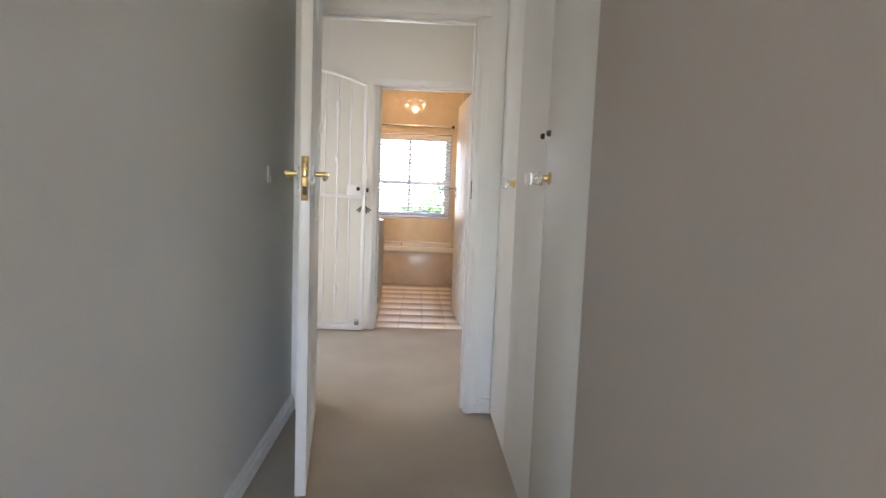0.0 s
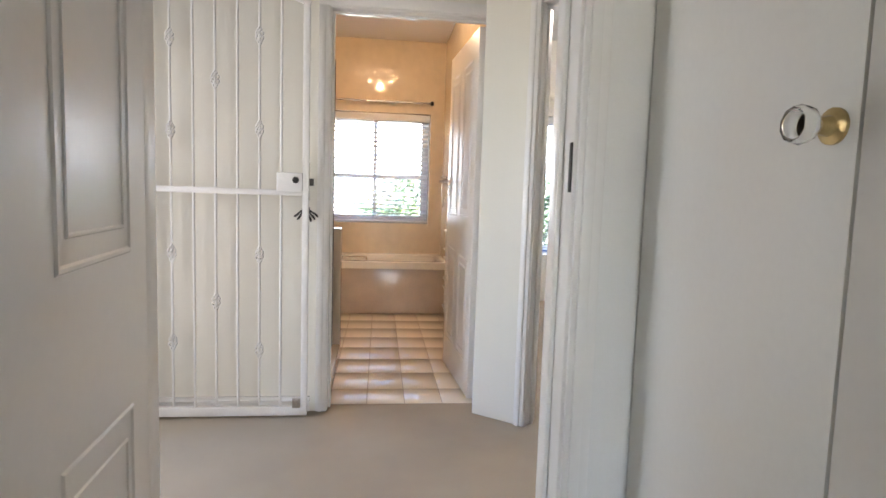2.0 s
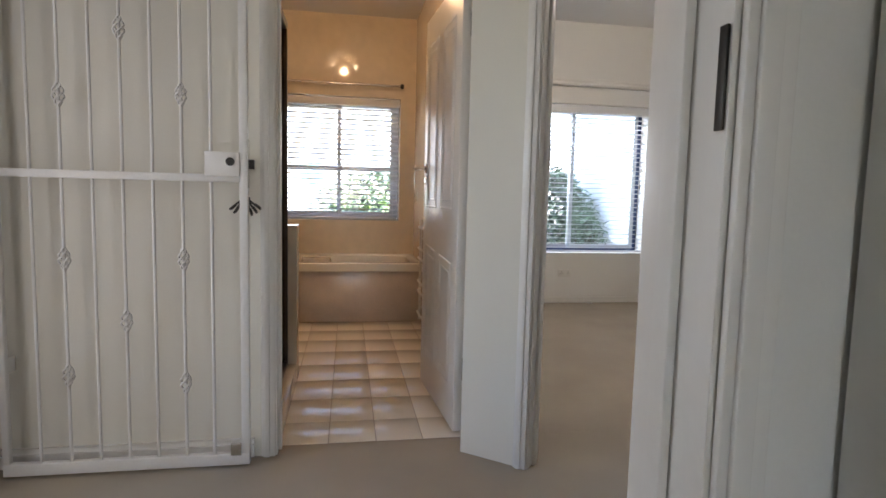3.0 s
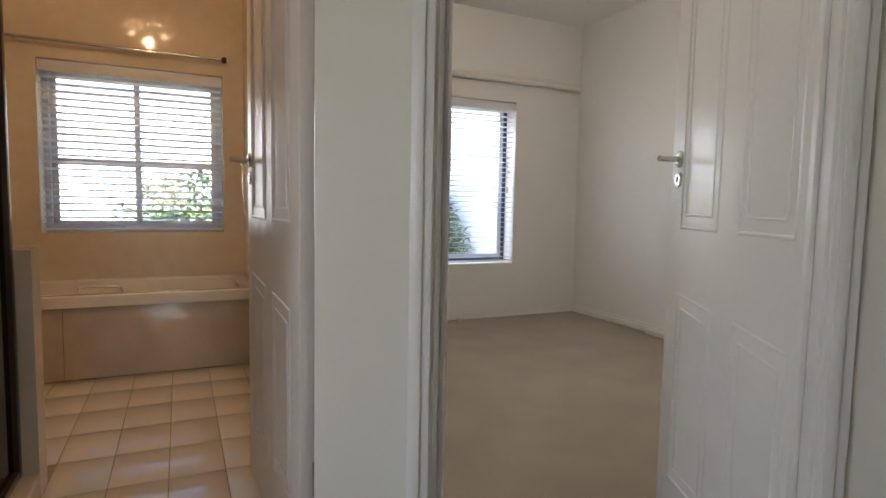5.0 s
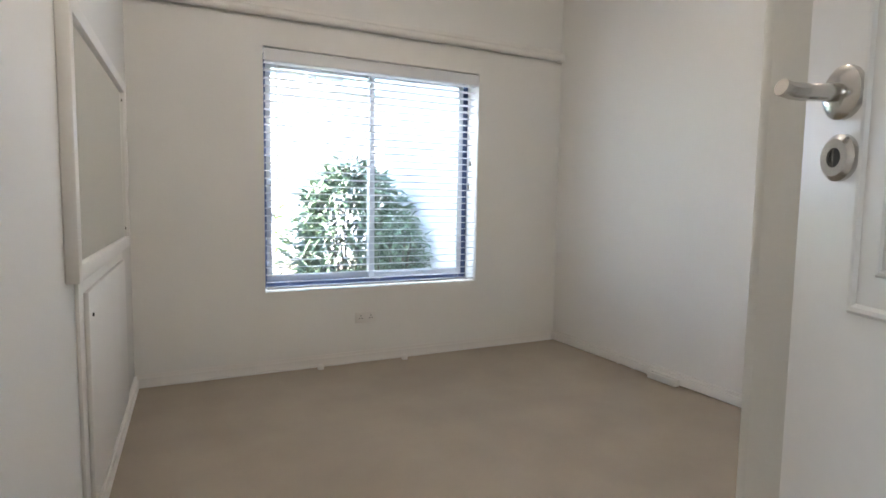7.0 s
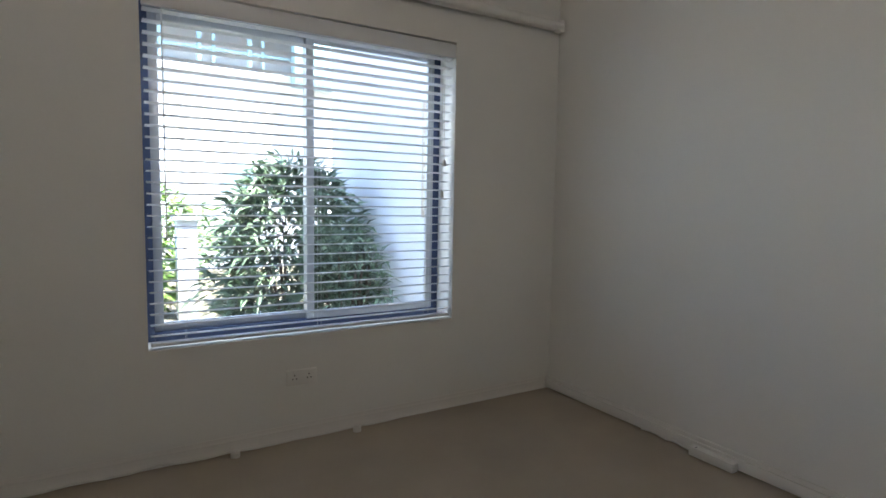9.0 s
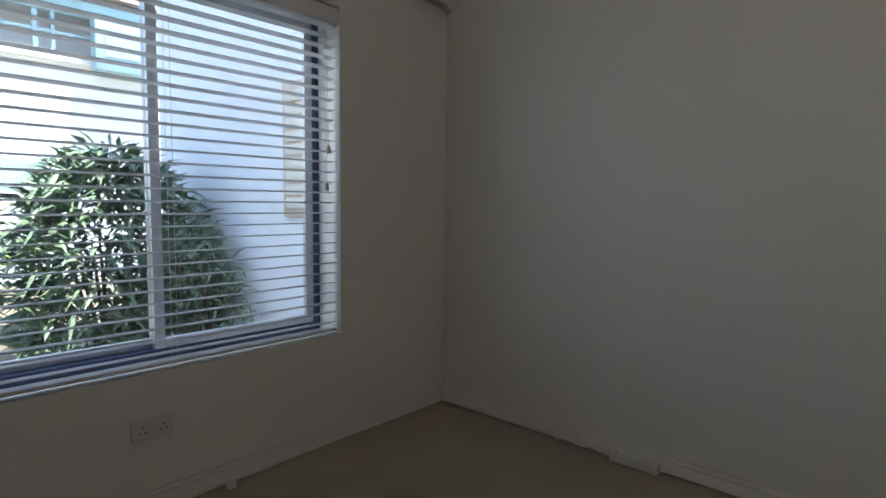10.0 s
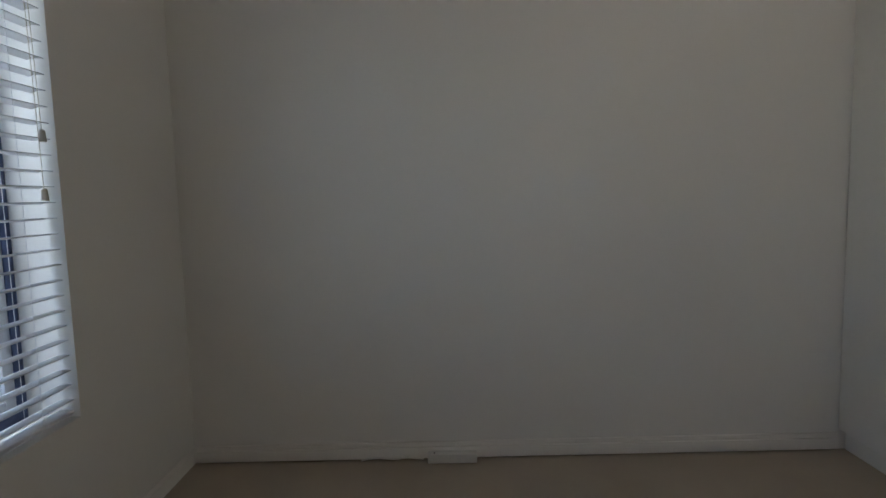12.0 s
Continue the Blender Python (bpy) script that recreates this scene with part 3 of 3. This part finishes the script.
def key_bunch():
    ob = thing("key_bunch", (-0.377, 5.225, 1.06), "bunch of dark keys hanging from the gate lock", "keys")
    bm = bmesh.new()
    add_path(bm, [(0.014 * math.sin(a), 0, 0.014 * math.cos(a)) for a in [k * math.tau / 16 for k in range(17)]], 0.0015, 6)
    part("ring", bm, CHROME, ob)
    for k, ang in enumerate((-52, -36, -20, 10, 34, 50)):
        m = Matrix.Translation((0, -0.003 + 0.002 * k, -0.012)) @ Matrix.Rotation(radians(ang), 4, "Y")
        bm = lathe([(0.011, -0.0015), (0.011, 0.0015)], 14, m @ Matrix.Translation((0, 0, -0.012)) @ Matrix.Rotation(math.pi / 2, 4, "X"))
        add_box(bm, (-0.004, -0.001, -0.075), (0.004, 0.001, -0.02), 0.0, m)
        add_box(bm, (0.004, -0.001, -0.07), (0.007, 0.001, -0.045), 0.0, m)
        part("key", bm, DARK, ob)
    return ob


key_bunch()

# ---- bathroom ----
def bathtub():
    ob = thing("bathtub", (-1.5, 7.68, 0), "white built-in bathtub with a beige tiled front panel", "bathtub")
    L, Wd, Hh = 2.14, 0.8, 0.505
    bm = bmesh.new()
    rings = []
    for ins, z in ((0.0, Hh - 0.07), (0.0, Hh - 0.008), (0.008, Hh), (0.07, Hh), (0.085, Hh - 0.012), (0.12, 0.2), (0.2, 0.12)):
        ring = []
        r = 0.0 if ins < 0.05 else 0.12
        x0, x1, y0, y1 = ins, L - ins, ins, Wd - ins
        for cx, cy, a0 in ((x1 - r, y1 - r, 0), (x0 + r, y1 - r, 90), (x0 + r, y0 + r, 180), (x1 - r, y0 + r, 270)):
            for k in range(5):
                a = radians(a0 + k * 22.5)
                ring.append(bm.verts.new((cx + r * math.cos(a), cy + r * math.sin(a), z)))
        rings.append(ring)
    n = len(rings[0])
    for a, b in zip(rings, rings[1:]):
        for k in range(n):
            bm.faces.new((a[k], a[(k + 1) % n], b[(k + 1) % n], b[k]))
    bm.faces.new(rings[-1])
    bmesh.ops.remove_doubles(bm, verts=bm.verts, dist=0.0005)
    part("tub", bm, ENAMEL, ob)
    for k in range(2):
        x0 = k * L / 2
        part("panel_tile", box((x0 + 0.001, 0.02, 0.004), (x0 + L / 2 - 0.001, 0.035, Hh - 0.072), 0.001), BPANEL, ob)
    bm = bmesh.new()
    hx = 1.25
    add_path(bm, [(hx - 0.12, 0.09, Hh), (hx - 0.11, 0.1, Hh + 0.03), (hx - 0.05, 0.105, Hh + 0.034), (hx + 0.05, 0.105, Hh + 0.034), (hx + 0.11, 0.1, Hh + 0.03), (hx + 0.12, 0.09, Hh)], 0.009, 8)
    part("grab_handle", bm, CHROME, ob, "brushed metal grab handle")
    return ob


bathtub()


def shower():
    ob = thing("shower_enclosure", (0, 0, 0), "framed shower door in smoked glass over a tiled kerb", "shower")
    part("kerb", box((-0.40, 5.41, -0.003), (-0.27, 6.219, 0.1), 0.004), WTILE, ob)
    fr = bmesh.new()
    for lo, hi in (((-0.355, 5.415, 0.1), (-0.32, 5.45, 1.98)), ((-0.355, 6.18, 0.1), (-0.32, 6.215, 1.98)), ((-0.355, 5.45, 0.1), (-0.32, 6.18, 0.13)), ((-0.355, 5.45, 1.94), (-0.32, 6.18, 1.98))):
        add_box(fr, lo, hi, 0.003)
    part("frame", fr, BRONZE, ob)
    part("glass_door", box((-0.342, 5.45, 0.13), (-0.336, 6.18, 1.94)), SMOKE, ob)
    return ob


shower()
wall("half_wall_bath", [((-1.55, 6.222, -0.005), (-0.272, 6.34, 0.89))], WTILE, "low tiled wall at the end of the shower")


def curtain_rod(name, a, b, r, mat, end_mat, label):
    ob = thing(name, a, label, "curtain rod")
    d = Vector(b) - Vector(a)
    part("rod", tube((0, 0, 0), d, r, seg=14), mat, ob)
    for p, s in ((Vector(), -1), (d, 1)):
        part("finial", lathe([(r, 0), (r * 1.9, 0.006), (r * 2.3, 0.02), (r * 1.7, 0.034)], 16, Matrix.Translation(p) @ Matrix.Rotation(s * math.pi / 2, 4, "Y")), end_mat, ob)
    n = d.normalized()
    for u in (0.08, d.length - 0.08):
        part("bracket", tube(n * u, n * u + Vector((0, FAC - a[1] + 0.0, 0)), 0.007, seg=8), mat, ob)
    return ob


curtain_rod("curtain_rod", (-0.85, 8.42, 2.105), (0.49, 8.42, 2.105), 0.011, CHROME, DARK, "thin metal curtain rod with dark round ends")


def towel_ladder():
    ob = thing("towel_rail", (0.61, 7.2, 0.02), "white tubular heated towel rail on the wall", "towel rail")
    for y in (0.0, 0.42):
        part("upright", tube((0, y, 0.02), (0, y, 0.86), 0.011), PLASTIC, ob)
        part("bracket", tube((0, y, 0.7), (0.037, y, 0.7), 0.009), PLASTIC, ob)
        part("bracket", tube((0, y, 0.12), (0.037, y, 0.12), 0.009), PLASTIC, ob)
    for z in (0.1, 0.28, 0.36, 0.55, 0.63, 0.8):
        bm = bmesh.new()
        add_path(bm, [(0, 0, z), (-0.025, 0.06, z), (-0.03, 0.21, z), (-0.025, 0.36, z), (0, 0.42, z)], 0.009, 8)
        part("rung", bm, PLASTIC, ob)
    return ob


towel_ladder()


def towel_ring():
    ob = thing("towel_ring", (BATH_X1 - 0.012, 7.3, 1.78), "chrome towel ring on the tiled wall", "towel ring")
    part("rose", lathe([(0.025, 0), (0.025, 0.008), (0.012, 0.014), (0.009, 0.045)], 16, Matrix.Rotation(-math.pi / 2, 4, "Y")), CHROME, ob)
    bm = bmesh.new()
    add_path(bm, [(-0.04, 0.085 * math.sin(a), -0.085 + 0.085 * math.cos(a)) for a in [k * math.tau / 24 for k in range(25)]], 0.005, 6)
    part("ring", bm, CHROME, ob)
    return ob


towel_ring()
wall_switch(pose(BATH_X1 - 0.012, 7.35, 1.95, 0, 0, 90), "white plastic switch on the tiled wall", toggles=1, w=0.075, h=0.075)


def bath_tap():
    ob = thing("bath_tap", (BATH_X1 - 0.012, 8.0, 1.32), "chrome wall tap above the bathtub", "tap")
    part("body", lathe([(0.025, 0), (0.025, 0.006), (0.014, 0.012), (0.014, 0.06), (0.01, 0.07)], 16, Matrix.Rotation(-math.pi / 2, 4, "Y")), CHROME, ob)
    part("lever", tube((-0.055, 0, 0), (-0.06, -0.07, 0.015), 0.007), CHROME, ob)
    bm = bmesh.new()
    add_path(bm, [(-0.05, 0.0, -0.01), (-0.055, 0.005, -0.12), (-0.05, 0.01, -0.24), (-0.035, 0.03, -0.3), (-0.02, 0.05, -0.2)], 0.005, 6)
    part("hose", bm, CHROME, ob)
    return ob


bath_tap()


def ceiling_lamp(name, at, label):
    glow = bpy.data.materials.new(name + "_glow")
    glow.use_nodes = True
    b = glow.node_tree.nodes["Principled BSDF"]
    b.inputs["Emission Color"].default_value, b.inputs["Emission Strength"].default_value = (1, 0.72, 0.42, 1), 3
    ob = thing(name, at, label, "ceiling lamp")
    part("rose", lathe([(0.055, 0), (0.055, -0.015), (0.02, -0.03)], 20), PLASTIC, ob)
    part("stem", tube((0, 0, -0.03), (0, 0, -0.07), 0.008), CHROME, ob)
    for k in range(3):
        a = k * math.tau / 3 + 0.5
        arm = part("arm", tube((0, 0, -0.06), (0.16 * math.cos(a), 0.16 * math.sin(a), -0.07), 0.006, seg=8), CHROME, ob)
        part("bulb", lathe([(0.012, 0), (0.024, -0.02), (0.026, -0.035), (0.012, -0.05)], 14, Matrix.Translation((0.16 * math.cos(a), 0.16 * math.sin(a), -0.075))), glow, arm, "glowing warm bulb")
    return ob


ceiling_lamp("ceiling_lamp", (-0.05, 6.75, 2.75), "three-armed bathroom ceiling lamp with warm glowing bulbs")
ceiling_lamp("ceiling_lamp", (1.95, 6.3, 2.85), "three-armed bedroom ceiling lamp with warm glowing bulbs")

# ---- bedroom ----
def curtain_pelmet():
    ob = thing("curtain_rail", (BED_X0 + 0.005, FAC - 0.05, 2.24), "white painted timber curtain rail above the window", "curtain rail")
    L = BED_X1 - BED_X0 - 0.04
    part("pole", tube((0, 0, 0), (L, 0, 0), 0.026, seg=20), GLOSS, ob)
    part("backing_board", box((0, 0.026, -0.02), (L, 0.0495, 0.06), 0.006), GLOSS, ob)
    part("end_stop", box((L - 0.03, -0.018, -0.035), (L + 0.012, 0.03, 0.035), 0.006), GLOSS, ob)
    for u in (0.1, L / 2, L - 0.15):
        part("bracket", box((u, 0.01, -0.012), (u + 0.02, 0.031, 0.012), 0.002), GLOSS, ob)
    return ob


curtain_pelmet()


def wall_socket():
    ob = thing("wall_socket", (2.24, FAC, 0.315), "white double wall socket below the window", "wall socket")
    part("plate", box((-0.075, -0.009, -0.038), (0.075, -0.0003, 0.038), 0.003), PLASTIC, ob)
    for x in (-0.036, 0.036):
        for dx, dz in ((0, 0.012), (-0.009, -0.006), (0.009, -0.006)):
            part("pin_hole", tube((x + dx, -0.0096, dz), (x + dx, -0.008, dz), 0.0035, seg=10), DARK, ob)
        part("rocker", box((x - 0.008, -0.012, 0.02), (x + 0.008, -0.0085, 0.032), 0.001), PLASTIC, ob)
    return ob


wall_socket()


def junction_box():
    ob = thing("cable_box", (BED_X1 - 0.021, 7.2, 0.0), "white plastic cable box lying against the skirting", "cable box")
    part("case", box((-0.045, 0, 0.002), (-0.001, 0.22, 0.045), 0.004), PLASTIC, ob)
    part("screw", lathe([(0.004, 0), (0.004, 0.002)], 10, Matrix.Translation((-0.03, 0.19, 0.0445))), DARK, ob)
    return ob


junction_box()


def loose_cable(name, pts, r, label):
    bm = bmesh.new()
    add_path(bm, pts, r, 6)
    return tagged(mesh_ob(name, bm, PLASTIC), label, "cable")


rnd = random.Random(7)
loose_cable("loose_cable", [(BED_X1 - 0.03 - 0.012 * math.sin(k * 1.7) ** 2, 7.44 + 0.04 * k, 0.01 + 0.012 * abs(math.sin(k * 0.9))) for k in range(8)], 0.004, "white cable leading from the cable box")
loose_cable("loose_cable", [(1.0 + 0.1 * k, FAC - 0.024 - 0.006 * rnd.random(), 0.012 + 0.016 * rnd.random() * (k % 3 == 0)) for k in range(19)], 0.005, "white cable running along the skirting")
for x in (1.916, 2.514):
    clip = tagged(mesh_ob("cable_clip", lathe([(0.021, 0), (0.021, 0.02), (0.015, 0.028), (0.008, 0.03)], 14, Matrix.Translation((x, FAC - 0.05, 0.001))), PLASTIC), "small round white plastic cable clip on the carpet", "cable clip", "cable clips along the skirting")


def wall_mirror():
    ob = thing("wall_mirror", on_left_wall(6.68), "mirror in a white painted timber frame on the wall", "mirror")
    y0, y1, z0, z1 = 0.0, 1.42, 0.87, 1.67
    t, p = 0.05, 0.035
    bm = bmesh.new()
    for lo, hi in (((0, y0, z0), (p, y0 + t, z1)), ((0, y1 - t, z0), (p, y1, z1)), ((0, y0 + t, z0), (p, y1 - t, z0 + t)), ((0, y0 + t, z1 - t), (p, y1 - t, z1))):
        add_box(bm, lo, hi, 0.004)
    part("frame", bm, GLOSS, ob)
    part("mirror_glass", box((0.001, y0 + t + 0.001, z0 + t + 0.001), (p - 0.012, y1 - t - 0.001, z1 - t - 0.001)), MIRROR, ob)
    for y in (y0 + t + 0.03, y1 - t - 0.03):
        for z in (z0 + t + 0.04, z1 - t - 0.04):
            part("screw", lathe([(0.006, 0), (0.006, 0.002)], 10, Matrix.Translation((p - 0.012, y, z)) @ Matrix.Rotation(math.pi / 2, 4, "Y")), DARK, ob)
    return ob


def low_cupboard():
    ob = thing("wall_cupboard", on_left_wall(6.8), "low white cupboard door set in the wall below the mirror", "cupboard")
    part("frame", box((0, 0, 0.1), (0.012, 1.15, 0.86), 0.003), GLOSS, ob)
    part("door", box((0.0125, 0.06, 0.14), (0.028, 1.08, 0.82), 0.004), GLOSS, ob)
    part("catch", lathe([(0.006, 0), (0.006, 0.004)], 10, Matrix.Translation((0.028, 0.12, 0.74)) @ Matrix.Rotation(math.pi / 2, 4, "Y")), DARK, ob)
    return ob


wall_mirror()
low_cupboard()


def bedroom_cupboard(x0, x1):
    ob = thing("built_in_cupboard", (x0, 4.945, 0), "white painted built-in bedroom cupboard over a recessed plinth", "cupboard", "bedroom cupboards")
    w = x1 - x0
    part("body", box((0, 0, 0.09), (w, 0.6, H - 0.005)), CUPB, ob)
    part("plinth", box((0, 0, 0.0), (w, 0.585, 0.0895)), CUPB, ob)
    part("door", box((0.0015, 0.6005, 0.095), (w - 0.0015, 0.62, 2.08), 0.002), CUPB, ob)
    part("upper_door", box((0.0015, 0.6005, 2.086), (w - 0.0015, 0.62, H - 0.03), 0.002), CUPB, ob)
    return ob


for k in range(4):
    bedroom_cupboard(3.845 - 0.45 * (k + 1), 3.845 - 0.45 * k)

# ---- outside ----
structure("ground", box((-400, -400, -0.3), (400, 800, -0.12)), LAWN, "rough lawn and soil reaching far off", "ground")
wall("garden_wall_right", [((3.62, 8.75, -0.12), (3.85, 11.85, 5.2))], PLASTER, "bright white plastered garden wall")
wall("garden_wall_back", [((-9, 16.5, -0.12), (14, 16.75, 1.25))], PLASTER, "pale plastered garden wall")


def foliage(name, centre, size, count, length, width, mat, label, category, seed, droop=0.5):
    """A shrub: a few stems and a crown of many lance-shaped leaves."""
    r = random.Random(seed)
    ob = thing(name, (centre[0], centre[1], -0.12), label, category)
    bm = bmesh.new()
    for k in range(7):
        a = r.uniform(0, math.tau)
        add_tube(bm, (0.08 * math.cos(a), 0.08 * math.sin(a), -0.05), (size[0] * 0.5 * math.cos(a), size[1] * 0.5 * math.sin(a), size[2] * r.uniform(0.5, 0.8)), 0.025, 0.008, 6)
    part("stem", bm, BARK, ob)
    verts, faces = [], []
    for k in range(count):
        a, u = r.uniform(0, math.tau), r.random()
        hgt = size[2] * (0.08 + 0.92 * u)
        prof = (1 - max(0, (u - 0.25) / 0.75) ** 2) ** 0.5 if u > 0.25 else 0.8 + 0.8 * u
        rad = prof * (0.4 + 0.6 * r.random() ** 0.6) * (0.85 + 0.2 * math.sin(3 * a + seed) + 0.1 * math.sin(7 * a + 9 * u))
        p = Vector((size[0] * rad * math.cos(a), size[1] * rad * math.sin(a), hgt * (0.9 + 0.1 * r.random())))
        out = Vector((math.cos(a + r.gauss(0, 0.7)), math.sin(a + r.gauss(0, 0.7)), r.gauss(0.35, 0.5))).normalized()
        side = out.cross(Vector((r.gauss(0, 0.4), r.gauss(0, 0.4), 1))).normalized()
        L, W = length * r.uniform(0.5, 1.35), width * r.uniform(0.7, 1.2)
        i = len(verts)
        mid = p + out * L * 0.5 + Vector((0, 0, 0.03 * L))
        tip = p + out * L + Vector((0, 0, -droop * L * 0.5))
        fold = out.cross(side) * W * 0.25
        verts += [p, mid + side * W / 2 + fold, mid, mid - side * W / 2 + fold, tip]
        faces += [(i, i + 1, i + 2), (i, i + 2, i + 3), (i + 1, i + 4, i + 2), (i + 2, i + 4, i + 3)]
    me = bpy.data.meshes.new("crown")
    me.from_pydata([tuple(v) for v in verts], [], faces)
    me.materials.append(mat)
    crown = new("crown", me)
    crown.parent = ob
    return ob


foliage("garden_shrub", (2.93, 11.1), (0.78, 0.7, 1.66), 3000, 0.26, 0.045, LEAF, "dense dark green shrub with long narrow leaves", "shrub", 3)
foliage("garden_shrub", (3.3, 10.6), (0.42, 0.6, 1.12), 1500, 0.16, 0.022, LEAF, "finer green shrub beside the white wall", "shrub", 5)
foliage("garden_plant", (1.5, 12.6), (0.7, 0.6, 0.95), 900, 0.2, 0.06, LEAF2, "low sunlit light green garden plant", "plant", 8)
foliage("garden_plant", (0.3, 13.4), (0.9, 0.6, 1.2), 1000, 0.24, 0.07, LEAF2, "sunlit light green garden plant", "plant", 11)
foliage("garden_plant", (2.0, 15.6), (1.2, 0.6, 1.5), 1200, 0.24, 0.06, LEAF2, "leafy hedge plant before the pale wall", "plant", 13)
foliage("garden_shrub", (0.35, 11.6), (1.0, 0.7, 1.55), 2000, 0.2, 0.05, LEAF, "dark green shrub outside the bathroom window", "shrub", 17)


def garden_post(x, y, h, w, mat, label):
    ob = thing("garden_post", (x, y, -0.12), label, "post")
    part("shaft", box((-w / 2, -w / 2, 0), (w / 2, w / 2, h), 0.01), mat, ob)
    part("cap", box((-w / 2 - 0.03, -w / 2 - 0.03, h), (w / 2 + 0.03, w / 2 + 0.03, h + 0.05), 0.01), mat, ob)
    return ob


garden_post(2.17, 12.3, 1.05, 0.2, PLASTER, "white plastered garden post among the plants")
garden_post(1.45, 14.6, 2.15, 0.62, STONE, "grey stone gate pillar at the garden wall")


# frame and slat colours are paled to imitate glare on the window
def garden_window():
    ob = thing("garden_wall_window", (3.62, 9.4, 1.05), "timber framed shuttered window in the white garden wall", "window")
    part("frame", box((-0.03, 0, 0), (-0.0005, 0.34, 0.9), 0.006), TIMBER, ob)
    for k in range(9):
        part("shutter_slat", box((-0.045, 0.05, 0.06 + 0.088 * k), (-0.031, 0.29, 0.13 + 0.088 * k), 0.004), CORD, ob)
    return ob


garden_window()


def neighbour_house():
    ob = thing("neighbour_house", (0, 30, -0.12), "bright white house with a teal trimmed upper veranda", "house")
    part("wall", box((-9, 0, 0), (16, 8, 6.1)), PLASTER, ob)
    part("upper_wall", box((-9, 1.6, 6.1), (16, 8, 9.2)), PLASTER, ob)
    part("veranda_slab", box((-9, -0.25, 6.1), (16, 1.58, 6.45), 0.03), PLASTER, ob)
    part("fascia", box((-9.4, -0.3, 7.75), (16.4, 0.0, 8.5), 0.03), TEAL, ob, "pale teal fascia board")
    part("handrail", box((-9, -0.2, 7.02), (16, -0.1, 7.12), 0.01), TEAL, ob)
    for k in range(9):
        x = -8.6 + 1.9 * k
        part("post", box((x, -0.22, 6.452), (x + 0.16, -0.06, 7.748), 0.01), TEAL, ob)
        part("post", box((x + 0.55, -0.22, 6.452), (x + 0.66, -0.06, 7.748), 0.01), TEAL, ob)
    bay = part("bay", box((8.3, -0.9, 5.9), (10.6, -0.31, 7.72), 0.03), TEAL, ob, "teal boarded bay")
    part("pane", box((8.6, -0.93, 6.4), (10.3, -0.905, 7.4)), TEAL, bay)
    bm = bmesh.new()
    vs = [bm.verts.new(p) for p in ((-9.8, -0.7, 8.52), (16.8, -0.7, 8.52), (16.8, 8.6, 8.52), (-9.8, 8.6, 8.52), (-9.8, 4, 10.4), (16.8, 4, 10.4))]
    for f in ((0, 1, 5, 4), (2, 3, 4, 5), (0, 4, 3), (1, 2, 5), (0, 3, 2, 1)):
        bm.faces.new([vs[i] for i in f])
    part("roof", bm, ROOF, ob)
    for x in (-6.5, -2.5, 1.5, 5.5):
        w = part("window", box((x, -0.06, 1.4), (x + 1.4, 0.09, 2.7), 0.02), SILVER, ob)
        part("pane", box((x + 0.08, -0.075, 1.48), (x + 1.32, -0.062, 2.62)), TEAL, w)
    return ob


neighbour_house()

# ---- bathroom floor tiles, one by one ----
tile_data = None
TX, TY, GAPT = 0.205, 0.302, 0.004
for i in range(-7, 4):
    for j in range(-1, 7):
        x0, y0 = -0.067 + TX * i, 5.602 + TY * j
        x1, y1 = min(x0 + TX, BATH_X1 - 0.014), min(y0 + TY, 7.70)
        y0 = max(y0, 5.366)
        if x0 < -0.28 and y0 < 6.3:
            continue
        if x1 - x0 < 0.03 or y1 - y0 < 0.03:
            continue
        whole = abs(x1 - x0 - TX) < 1e-6 and abs(y1 - y0 - TY) < 1e-6
        if whole and tile_data:
            t = new("tile", tile_data)
        else:
            t = mesh_ob("tile", box((0, 0, -0.005), (x1 - x0 - GAPT, y1 - y0 - GAPT, 0.0012), 0.0006), TILE)
            if whole:
                tile_data = t.data
        t.location = (x0 + GAPT / 2, y0 + GAPT / 2, 0)
        t.parent = bath_floor
